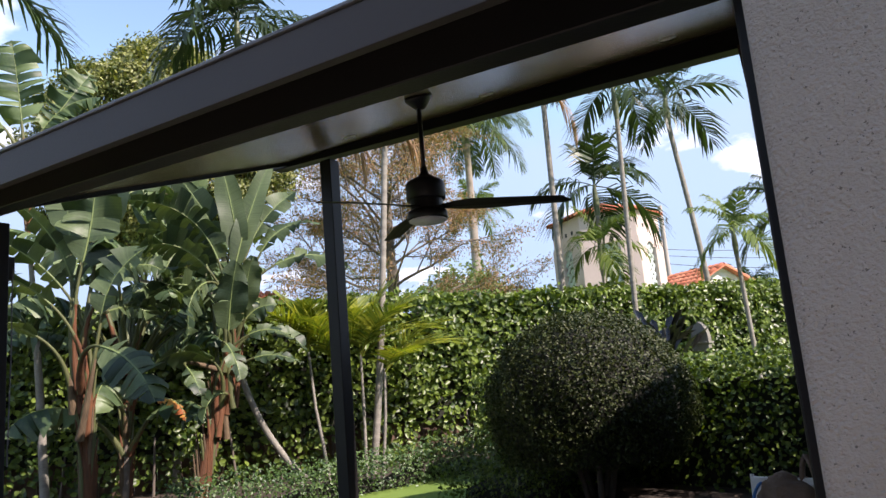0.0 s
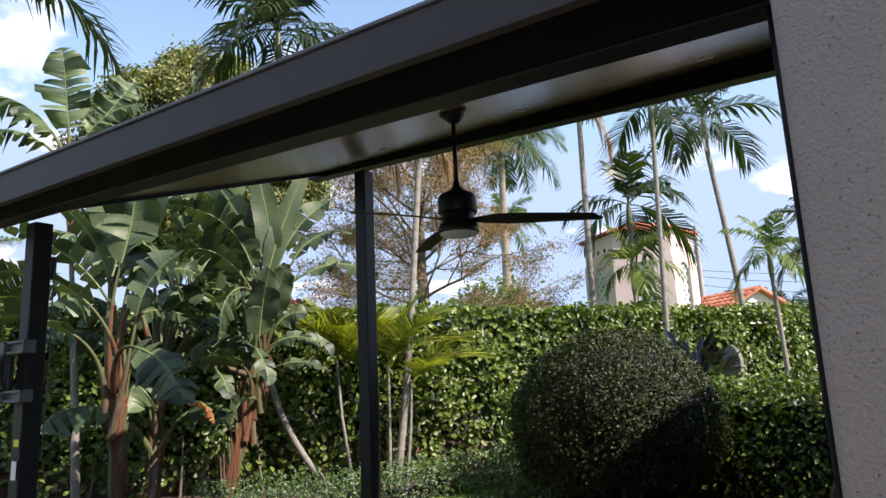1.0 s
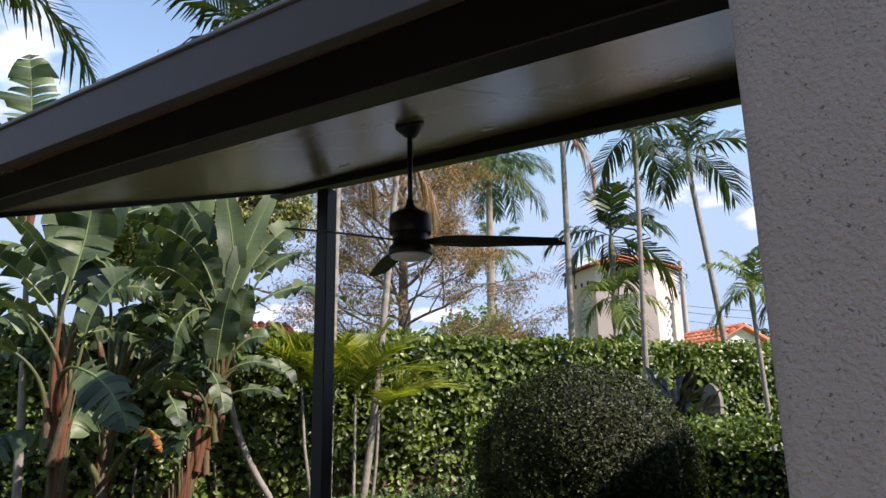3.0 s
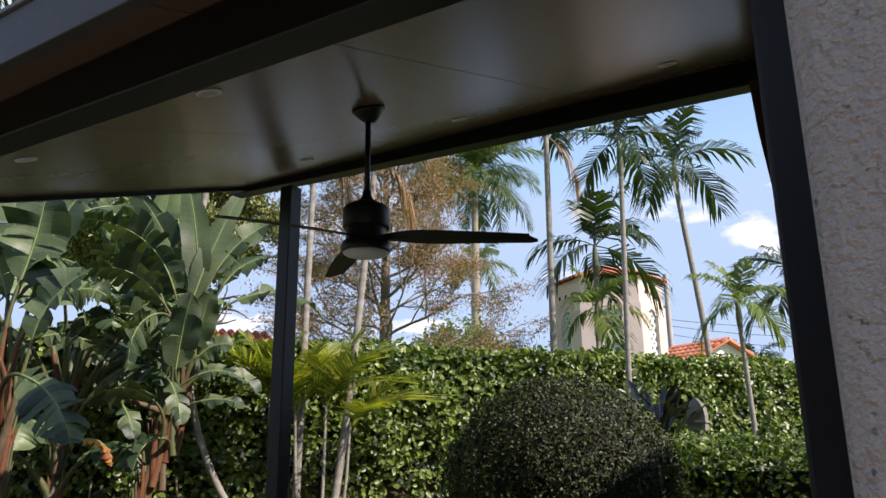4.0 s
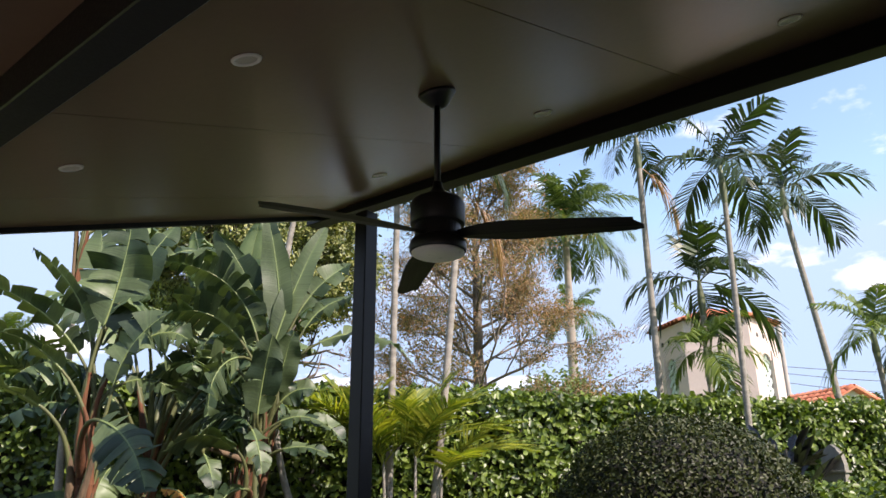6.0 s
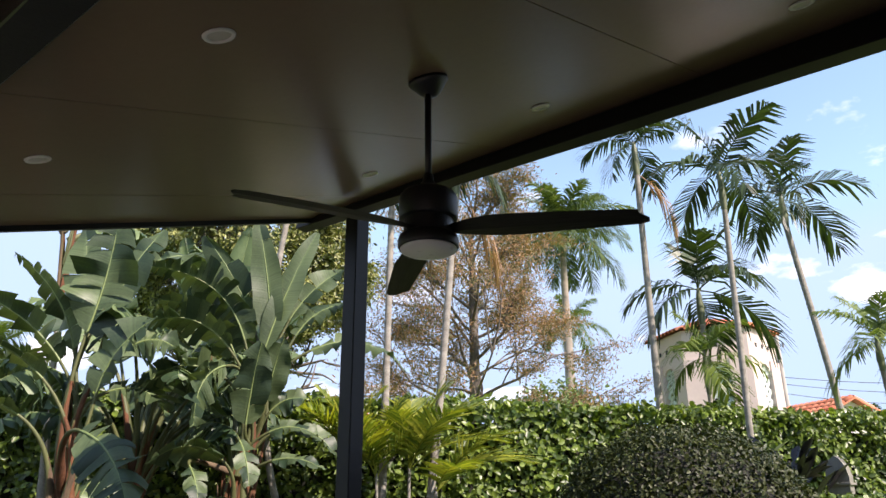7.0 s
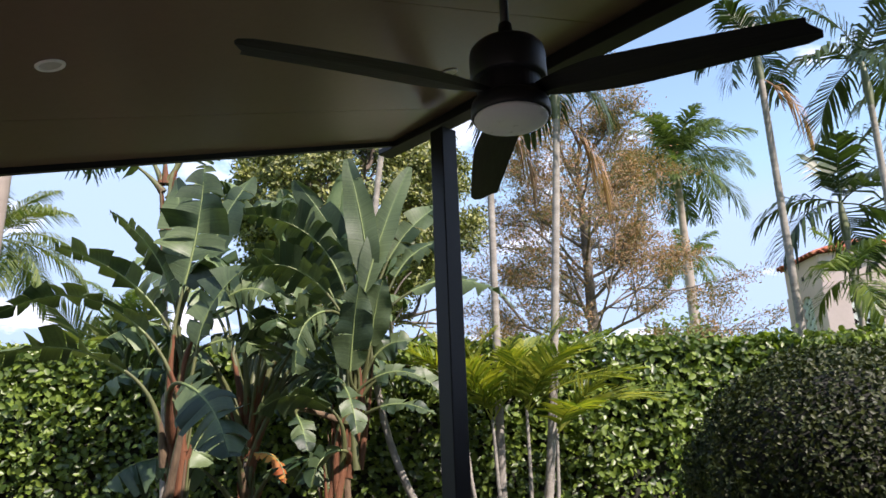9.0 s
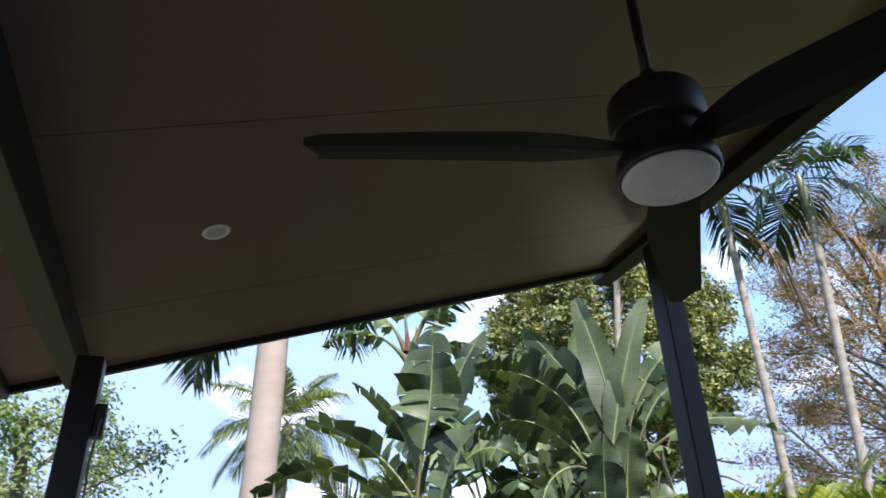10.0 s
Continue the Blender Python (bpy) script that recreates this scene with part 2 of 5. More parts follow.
M_PALE = material("pale_feathery_leaf", (0.075, 0.13, 0.045), (0.20, 0.26, 0.10), 0.55, 0, 1, 30, 0.05, island=True, through_light=0.3)
M_DARKLEAF = material("dark_purple_leaf", (0.009, 0.009, 0.011), (0.030, 0.025, 0.031), 0.3, 0, 4, 30, 0.05, island=True)
M_CREAMLEAF = material("variegated_pale_leaf", (0.30, 0.32, 0.22), (0.55, 0.54, 0.44), 0.5, 0, 4, 30, 0.05, island=True, through_light=0.2)
M_PLASTER = material("pale_pink_plaster", (0.52, 0.42, 0.375), (0.63, 0.53, 0.475), 0.9, 0, 0.8, 12, 0.2)
M_PLASTERW = material("white_plaster", (0.74, 0.72, 0.67), (0.82, 0.80, 0.76), 0.9, 0, 0.8, 12, 0.2)
M_LATTICE = material("pale_green_lattice", (0.42, 0.50, 0.47), (0.54, 0.62, 0.58), 0.8, 0, 2, 20, 0.1)
# near-black that paints the shade inside the tower's openings
M_VOID = material("opening_shade", (0.012, 0.014, 0.014), (0.03, 0.034, 0.034), 0.8, 0, 2, 20, 0.0)
M_TILE = material("clay_roof_tile", (0.40, 0.115, 0.055), (0.60, 0.23, 0.125), 0.8, 0, 1.5, 15, 0.3, piece=True)
M_POLE = material("grey_wood_pole", (0.30, 0.28, 0.25), (0.46, 0.43, 0.39), 0.9, 0, 2, 20, 0.3)
M_GREYWOOD = material("weathered_grey_board", (0.15, 0.145, 0.125), (0.26, 0.25, 0.215), 0.9, 0, 4, 50, 0.4, stretch=(1, 1, 0.2))
M_TOWEL = material("brown_canvas", (0.15, 0.10, 0.075), (0.23, 0.16, 0.12), 0.95, 0, 6, 90, 0.6)
M_BLUE = material("blue_piping", (0.03, 0.13, 0.36), (0.05, 0.19, 0.46), 0.6, 0, 6, 60, 0.1)


# ---- mesh helpers ----
def obj(name, mesh, mat, parent=None, label=""):
    ob = new(name, mesh)
    if mat and not mesh.materials:
        mesh.materials.append(mat)
    if parent:
        ob.parent = parent
    if label:
        ob["label"] = label
    return ob


def part(name, bm, mat, parent=None, label="", smooth=False):
    """Links a bmesh as one mesh object under a thing or a part."""
    me = bpy.data.meshes.new(name)
    bmesh.ops.recalc_face_normals(bm, faces=bm.faces)
    bm.to_mesh(me)
    bm.free()
    if smooth:
        me.polygons.foreach_set("use_smooth", [True] * len(me.polygons))
    return obj(name, me, mat, parent, label)


def thing(name, at=(0, 0, 0), turn=0.0, label="", category="", group="", kind=""):
    ob = new(name)
    ob.matrix_world = Matrix.Translation(at) @ Matrix.Rotation(turn, 4, "Z")
    return tagged(ob, label, category, group, kind)


def mesh_np(name, verts, faces, smooth=False):
    """A mesh from an array of vertices and an array of equal-sided faces."""
    verts, faces = np.asarray(verts, dtype=np.float32), np.asarray(faces, dtype=np.int32)
    me = bpy.data.meshes.new(name)
    k = faces.shape[1]
    me.vertices.add(len(verts))
    me.vertices.foreach_set("co", verts.ravel())
    me.loops.add(faces.size)
    me.loops.foreach_set("vertex_index", faces.ravel())
    me.polygons.add(len(faces))
    me.polygons.foreach_set("loop_start", np.arange(0, faces.size, k, dtype=np.int32))
    me.polygons.foreach_set("loop_total", np.full(len(faces), k, dtype=np.int32))
    if smooth:
        me.polygons.foreach_set("use_smooth", np.ones(len(faces), dtype=bool))
    me.update(calc_edges=True)
    return me


def add_box(bm, x0, x1, y0, y1, z0, z1, bevel=0.0, m=None):
    g = bmesh.ops.create_cube(bm, size=1.0)
    vs = g["verts"]
    bmesh.ops.scale(bm, verts=vs, vec=(x1 - x0, y1 - y0, z1 - z0))
    bmesh.ops.translate(bm, verts=vs, vec=((x0 + x1) / 2, (y0 + y1) / 2, (z0 + z1) / 2))
    if bevel:
        es = list({e for v in vs for e in v.link_edges})
        r = bmesh.ops.bevel(bm, geom=es, offset=bevel, segments=2, affect="EDGES", profile=0.5)
        vs = list({v for f in r["faces"] for v in f.verts} | {v for v in vs if v.is_valid})
    if m is not None:
        bmesh.ops.transform(bm, matrix=m, verts=vs)
    return vs


def box(x0, x1, y0, y1, z0, z1, bevel=0.004, m=None):
    bm = bmesh.new()
    add_box(bm, x0, x1, y0, y1, z0, z1, bevel, m)
    return bm


def lathe(profile, n=32, cx=0.0, cy=0.0):
    """A turned body from rows of (radius, z)."""
    bm = bmesh.new()
    rings = []
    for r, z in profile:
        if r < 1e-5:
            rings.append([bm.verts.new((cx, cy, z))])
        else:
            rings.append([bm.verts.new((cx + r * math.cos(2 * math.pi * i / n), cy + r * math.sin(2 * math.pi * i / n), z)) for i in range(n)])
    for a, b in zip(rings, rings[1:]):
        for i in range(n):
            j = (i + 1) % n
            if len(a) == 1 and len(b) > 1:
                bm.faces.new((a[0], b[i], b[j]))
            elif len(b) == 1 and len(a) > 1:
                bm.faces.new((a[i], b[0], a[j]))
            elif len(a) > 1:
                bm.faces.new((a[i], b[i], b[j], a[j]))
    return bm


def tube_arrays(points, radii, n=8):
    """Vertices and quads of a tube along points."""
    pts = np.asarray(points, dtype=float)
    tan = np.gradient(pts, axis=0)
    tan /= np.linalg.norm(tan, axis=1, keepdims=True) + 1e-9
    ref = np.array([0.0, 0.0, 1.0]) if abs(tan[0][2]) < 0.8 else np.array([1.0, 0.0, 0.0])
    vs, fs = [], []
    for p, t, r in zip(pts, tan, radii):
        u = np.cross(t, ref)
        u /= np.linalg.norm(u) + 1e-9
        v = np.cross(t, u)
        ref = np.cross(u, t) if abs(np.dot(ref, t)) > 0.95 else ref
        a = np.arange(n) * 2 * math.pi / n
        vs.append(p + r * (np.cos(a)[:, None] * u + np.sin(a)[:, None] * v))
    for k in range(len(pts) - 1):
        for i in range(n):
            j = (i + 1) % n
            fs.append((k * n + i, k * n + j, (k + 1) * n + j, (k + 1) * n + i))
    return np.concatenate(vs), np.array(fs, dtype=np.int32)


def join(parts):
    """Joins (verts, quads) pairs."""
    vs, fs, k = [], [], 0
    for v, f in parts:
        vs.append(v)
        fs.append(np.asarray(f) + k)
        k += len(v)
    return np.concatenate(vs), np.concatenate(fs)


def unit(a):
    return a / (np.linalg.norm(a, axis=-1, keepdims=True) + 1e-9)


def leaf_arrays(P, D, N, L, W, fold=0.15):
    """Oval leaves folded along the midrib: base points, directions, normals, lengths and widths."""
    D = unit(D)
    S = unit(np.cross(D, N))
    U = np.cross(S, D)
    L, W = np.broadcast_to(L, len(P))[:, None], np.broadcast_to(W, len(P))[:, None]
    rows = [P,
            P + D * L * 0.30 + S * W * 0.44 + U * W * fold,
            P + D * L * 0.68 + S * W * 0.46 + U * W * fold,
            P + D * L - U * L * 0.06,
            P + D * L * 0.68 - S * W * 0.46 + U * W * fold,
            P + D * L * 0.30 - S * W * 0.44 + U * W * fold]
    V = np.stack(rows, axis=1).reshape(-1, 3)
    b = np.arange(len(P))[:, None] * 6
    F = np.concatenate([b + np.array([[0, 3, 2, 1]]), b + np.array([[0, 5, 4, 3]])])
    return V, F


rng = np.random.default_rng(7)


def scatter_leaves(P, N, L, W, jitter=0.8, lift=0.5, fold=0.15):
    """Leaves that look out of a surface with normals N, turned at random."""
    n = len(P)
    nn = unit(N + rng.normal(0, jitter * 0.55, (n, 3)))
    d = unit(np.cross(nn, rng.normal(0, 1, (n, 3))))
    d = unit(d + N * lift * rng.uniform(0, 1, (n, 1)) + np.array([0, 0, 0.15]))
    s = rng.uniform(0.7, 1.25, n)
    return leaf_arrays(P, d, nn, L * s, W * s, fold)


G = 0.20     # level of patio floor and lawn


# ---- the patio roof ----
def ceil_z(x, y):
    return 2.600 + 0.3275 * (y - 2.496) - 0.012 * (x + 2.5)


def sloped(x0, x1, y0, y1, d0, d1, bm):
    """A slab between d0 and d1 above the ceiling's plane."""
    vs = [bm.verts.new((x, y, ceil_z(x, y) + d)) for d in (d0, d1) for x, y in ((x0, y0), (x1, y0), (x1, y1), (x0, y1))]
    for f in ((0, 1, 2, 3), (7, 6, 5, 4), (0, 4, 5, 1), (1, 5, 6, 2), (2, 6, 7, 3), (3, 7, 4, 0)):
        bm.faces.new([vs[i] for i in f])


ROOF_L, ROOF_R, EAVE, TOP = -4.47, 0.46, 1.735, 4.93
bm = bmesh.new()
xs = [ROOF_L, -3.86, -2.735, -1.545, -0.36, ROOF_R]
for a, b in zip(xs, xs[1:]):
    sloped(a + 0.002, b - 0.002, EAVE + 0.012, TOP, 0.0, 0.02, bm)
sloped(ROOF_L, ROOF_R, EAVE + 0.012, TOP, 0.0215, 0.03, bm)
ceiling = tagged(part("ceiling", bm, M_CEIL), "cream insulated patio ceiling panels with thin seams, roof shade in their brown colour", "ceiling", kind="structure")
bm = bmesh.new()
sloped(ROOF_L, ROOF_R, EAVE + 0.012, TOP, 0.032, 0.085, bm)
roof_skin = tagged(part("roof", bm, M_ROOFTOP), "pale sloping aluminium patio roof skin", "roof", kind="structure")

trim = thing("roof_trim", label="dark bronze aluminium fascia and edge trim round the patio roof", category="trim", kind="structure")
# eave fascia with a rolled lip, and the sides' channel
bm = bmesh.new()
eave_fall = Matrix(((1, 0, 0, 0), (0, 1, 0, 0), (-0.021, 0, 1, -0.044), (0, 0, 0, 1)))     # the eave drops a little towards the house
add_box(bm, ROOF_L - 0.03, ROOF_R, EAVE - 0.025, EAVE + 0.010, 2.276, 2.412, 0.003, eave_fall)
part("fascia", bm, M_FASCIA, trim)
bm = bmesh.new()
add_box(bm, ROOF_L - 0.03, ROOF_R, EAVE - 0.034, EAVE + 0.03, 2.414, 2.427, 0.003, eave_fall)
part("drip_edge", bm, M_STEEL, trim, "lighter worn metal drip edge")
bm = bmesh.new()
sloped(ROOF_L - 0.035, ROOF_L - 0.002, EAVE + 0.012, TOP + 0.03, -0.03, 0.095, bm)
part("side_channel", bm, M_BRONZE, trim)
bm = bmesh.new()
sloped(ROOF_L, ROOF_R, TOP + 0.002, TOP + 0.03, -0.03, 0.095, bm)
part("top_channel", bm, M_BRONZE, trim)


def beam(name, x0, x1, y0, y1, depth0, depth1, label, bottom=None, skew=0.0):
    """A beam under the ceiling along x; depth0 and depth1 are its depths at the two ends."""
    bm = bmesh.new()
    c = []
    for x, dp in ((x0, depth0), (x1, depth1)):
        for y, top in ((y0, False), (y1, False), (y1, True), (y0, True)):
            ys = y + skew * (x + 2.4)
            low = ceil_z(x, y0) - dp if bottom is None else bottom - 0.039 * (x + 3.65)
            c.append(bm.verts.new((x, ys, ceil_z(x, ys) - 0.002 if top else low)))
    for f in ((0, 1, 2, 3), (7, 6, 5, 4), (0, 4, 5, 1), (1, 5, 6, 2), (2, 6, 7, 3), (3, 7, 4, 0)):
        bm.faces.new([c[i] for i in f])
    bmesh.ops.bevel(bm, geom=bm.edges[:], offset=0.004, segments=1, affect="EDGES")
    return tagged(part(name, bm, M_BRONZE), label, "beam", kind="structure")


beam("eave_beam", ROOF_L + 0.002, ROOF_R, 1.955, 2.05, 0.0, 0.0, "dark bronze aluminium beam under the low eave", bottom=2.345)
beam("high_beam", -4.645, 0.2, 4.732, 4.842, 0.04, 0.16, "dark bronze aluminium beam under the high side of the roof")


def post(name, cx, cy, s, z1, label):
    t = thing(name, (cx, cy, G), label=label, category="post", group="patio posts", kind="structure")
    part("shaft", box(-s / 2, s / 2, -s / 2, s / 2, 0.012, z1 - G, 0.006), M_BRONZE, t)
    part("base_plate", box(-s * 0.8, s * 0.8, -s * 0.8, s * 0.8, 0.0, 0.012, 0.003), M_BRONZE, t)
    return t


post("patio_post", -4.0205, 4.7795, 0.115, 3.27, "square dark bronze aluminium post under the high beam")
post("patio_post", -3.985, 2.105, 0.097, 2.352, "square dark bronze aluminium post under the eave beam")
post("patio_post", -0.266, 2.003, 0.10, 2.209, "square dark bronze post beside the stucco wall")

# ---- house wall at the side ----
bm = box(-0.229, 4.0, 1.397, 1.62, G - 0.01, 3.3, 0.012)
wall = tagged(part("wall_south", bm, M_STUCCO), "rough speckled cream stucco house wall end", "wall", kind="structure")
# unseen wall, added to keep the sun off the patio from the right
bm = box(0.47, 0.75, 1.625, 4.86, G - 0.01, 3.55, 0.012)
tagged(part("blocker_wall_east", bm, M_STUCCO), "unseen plain cream stucco wall added to block light", "wall", kind="structure")
# unseen wing, sized so that its shadow falls on the topiary bush
bm = box(0.90, 4.0, 4.87, 6.75, G - 0.01, 3.85, 0.012)
tagged(part("blocker_wing", bm, M_STUCCO), "unseen plain cream stucco wing added to shade the topiary", "wall", kind="structure")
# unseen wall behind the camera, added to lower the light on fascia and stucco
bm = box(-7.0, 4.0, -2.6, -2.35, G - 0.01, 3.0, 0.012)
tagged(part("blocker_wall_north", bm, M_STUCCO), "unseen plain cream stucco wall added to block light", "wall", kind="structure")
# unseen overhang, added to cut more sky light from behind
bm = box(-7.0, 4.0, -2.345, -1.5, 2.75, 2.90, 0.01)
tagged(part("blocker_eaves", bm, M_BRONZE), "unseen dark overhang added to cut the sky light", "roof", kind="structure")
bm = bmesh.new()
add_box(bm, -0.20, -0.10, 1.66, 1.76, 1.70, 1.86, 0.006)
tagged(part("junction_box", bm, M_STEEL, None), "grey junction box between post and stucco wall", "box")
# leaning buttress under the right end of the high beam, its shade painted dark brown
bm = bmesh.new()
prof = [(-0.70, 3.18), (-0.685, 2.9), (-0.655, 2.6), (-0.62, 2.3), (-0.59, 1.9), (-0.57, 1.2), (-0.56, G)]
rows = [[bm.verts.new((x, y, z)) for x, y in ((xl, 4.70), (-0.25, 4.70), (-0.25, 4.82), (xl, 4.82))] for xl, z in prof]
for a, b in zip(rows, rows[1:]):
    for i in range(4):
        bm.faces.new((a[i], a[(i + 1) % 4], b[(i + 1) % 4], b[i]))
bm.faces.new(rows[0]), bm.faces.new(rows[-1])
tagged(part("buttress_column", bm, M_BROWN), "buttress column widening under the beam, shade in its dark reddish brown", "column", kind="structure")


# ---- ceiling lamps ----
def ceiling_lamp():
    t = thing("recessed_light", label="small round white recessed ceiling light, switched off", category="ceiling light", group="recessed lights")
    part("rim", lathe([(0.034, -0.001), (0.036, -0.006), (0.044, -0.006), (0.047, -0.001), (0.047, 0.0), (0.034, 0.0)], 28), M_LAMPRIM, t, smooth=True)
    part("lens", lathe([(0.0, -0.002), (0.033, -0.002), (0.033, 0.0), (0.0, 0.0)], 28), M_LAMPIN, t, "frosted lens")
    return t


slope_turn = Matrix.Rotation(math.atan(0.3275), 4, "X")
lamp = None
for x, y in ((-3.34, 2.49), (-2.14, 2.49), (-3.34, 4.235), (-2.17, 4.235), (-0.985, 4.235)):
    m = Matrix.Translation((x, y, ceil_z(x, y) - 0.0015)) @ slope_turn
    if lamp is None:
        lamp = ceiling_lamp()
        lamp.matrix_world = m
    else:
        copy_thing(lamp, m)


# ---- ceiling fan ----
def blade_mesh(R=0.755):
    """A swept wooden blade along +x: narrow root, full middle, slanted tip, twisted."""
    bm = bmesh.new()
    rows = []
    n = 22
    for i in range(n + 1):
        u = i / n
        x = 0.085 + (R - 0.085) * u
        lead = 0.031 + 0.049 * math.sin(min(u / 0.42, 1) * math.pi / 2) - 0.030 * u ** 1.6
        trail = -0.027 - 0.048 * math.sin(min(u / 0.30, 1) * math.pi / 2) * (1 - 0.35 * u) + 0.012 * u
        if u > 0.97:
            lead -= 0.012
            trail += 0.018
        twist = radians(-13 + 5 * u)
        th = 0.0055 * (1 - 0.4 * u)
        zc = 0.004 * math.sin(u * math.pi)
        row = []
        for yy, zz in ((lead, 0), ((lead + trail) / 2 + 0.01, th), (trail, 0), ((lead + trail) / 2 + 0.01, -th)):
            xx = x - (0.030 * (yy < 0) if u > 0.999 else 0)
            row.append(bm.verts.new((xx, yy * math.cos(twist) - zz * math.sin(twist), zc + yy * math.sin(twist) + zz * math.cos(twist))))
        rows.append(row)
    for a, b in zip(rows, rows[1:]):
        for k in range(4):
            bm.faces.new((a[k], a[(k + 1) % 4], b[(k + 1) % 4], b[k]))
    bm.faces.new(rows[0]), bm.faces.new(rows[-1])
    return bm


FX, FY = -2.143, 3.382
fan = thing("ceiling_fan", (FX, FY, 0), label="dark bronze three-blade ceiling fan with an unlit white lamp", category="ceiling fan")
cz = ceil_z(FX, FY)
bm = lathe([(0.0, 0.0), (0.076, 0.0), (0.076, -0.012), (0.066, -0.022), (0.040, -0.054), (0.022, -0.068), (0.0, -0.070)], 32)
bmesh.ops.transform(bm, matrix=Matrix.Translation((0, 0, cz - 0.002)) @ slope_turn, verts=bm.verts)
part("canopy", bm, M_FAN, fan, smooth=True)
part("downrod", lathe([(0.0, 2.46), (0.0127, 2.46), (0.0127, cz - 0.06), (0.0, cz - 0.06)], 16), M_FAN, fan, smooth=True)
part("motor_housing", lathe([(0.0, 2.484), (0.018, 2.484), (0.021, 2.458), (0.034, 2.438), (0.070, 2.418), (0.094, 2.406), (0.103, 2.394), (0.105, 2.378), (0.105, 2.31),
                             (0.100, 2.304), (0.0, 2.304)], 40), M_FAN, fan, smooth=True)
hub = part("blade_hub", lathe([(0.0, 2.303), (0.088, 2.303), (0.088, 2.25), (0.0, 2.25)], 40), M_FAN, fan)
kit = part("light_housing", lathe([(0.0, 2.249), (0.092, 2.249), (0.104, 2.24), (0.108, 2.223), (0.108, 2.203), (0.104, 2.196), (0.0, 2.196)], 40), M_FAN, fan, smooth=True)
part("lamp_lens", lathe([(0.0, 2.176), (0.05, 2.178), (0.085, 2.184), (0.098, 2.19), (0.100, 2.196), (0.0, 2.196)], 40), M_LENS, kit, "opal white lamp cover, unlit", smooth=True)
bl = None
for a, droop in ((-98.0, 5.6), (20.0, 4.4), (142.0, 1.6)):
    if bl is None:
        bl = part("blade", blade_mesh(), M_BLADE, fan, "dark wood-grain blade")
        bl.matrix_basis = Matrix.Translation((0, 0, 2.268)) @ Matrix.Rotation(radians(a), 4, "Z") @ Matrix.Rotation(radians(droop), 4, "Y")
    else:
        o = bl.copy()
        scene.collection.objects.link(o)
        o.matrix_basis = Matrix.Translation((0, 0, 2.268)) @ Matrix.Rotation(radians(a), 4, "Z") @ Matrix.Rotation(radians(droop), 4, "Y")

# ---- ground ----
bm = bmesh.new()
g = bmesh.ops.create_grid(bm, x_segments=40, y_segments=40, size=600)
ground = tagged(part("ground", bm, M_LAWN), "wide mown green garden lawn", "ground", kind="structure")
ground.location = (0, 0, G - 0.012)
# unseen floor, widened over the lawn to keep green bounce off the ceiling
bm = bmesh.new()
add_box(bm, -5.5, 4.0, -6.0, 5.3, G - 0.10, G - 0.004, 0.0)
tagged(part("patio_floor", bm, M_PAVER), "unseen stone patio floor under the roof, widened for neutral bounce light", "floor", kind="structure")

# the hedge's line: a point on it and its direction
H0, HD = np.array([-5.87, 9.83]), np.array([0.574, 0.819])
HN = np.array([0.819, -0.574])      # towards the garden


def along(s, off=0.0, z=0.0):
    """A place s metres along the hedge's face and off metres before it."""
    p = H0 + HD * s + HN * off
    return (float(p[0]), float(p[1]), z)


bm = bmesh.new()
q = [along(-13, -1.2), along(14, -1.2), along(14, 1.15), along(4, 1.0), along(-1.2, 1.1), along(-3.0, 1.75), along(-4.4, 2.9), along(-7.0, 3.6), along(-13, 3.8)]
vs = [bm.verts.new((x, y, G + 0.004)) for x, y, z in q]
bm.faces.new(vs)
r = bmesh.ops.extrude_face_region(bm, geom=bm.faces[:])
bmesh.ops.translate(bm, verts=[v for v in r["geom"] if isinstance(v, bmesh.types.BMVert)], vec=(0, 0, 0.02))
tagged(part("planting_bed", bm, M_SOIL), "dark mulched planting bed along the hedge", "ground", kind="structure")


bm = bmesh.new()
vs = [bm.verts.new((x, y, G + 0.003)) for x, y in ((-3.7, 5.5), (-0.2, 5.25), (1.5, 6.0), (1.5, 10.5), (-0.8, 9.6), (-4.2, 7.9))]
bm.faces.new(vs)
r = bmesh.ops.extrude_face_region(bm, geom=bm.faces[:])
bmesh.ops.translate(bm, verts=[v for v in r["geom"] if isinstance(v, bmesh.types.BMVert)], vec=(0, 0, 0.015))
tagged(part("mulch_bed", bm, M_SOIL), "dark mulch round the topiary bush", "ground", kind="structure")


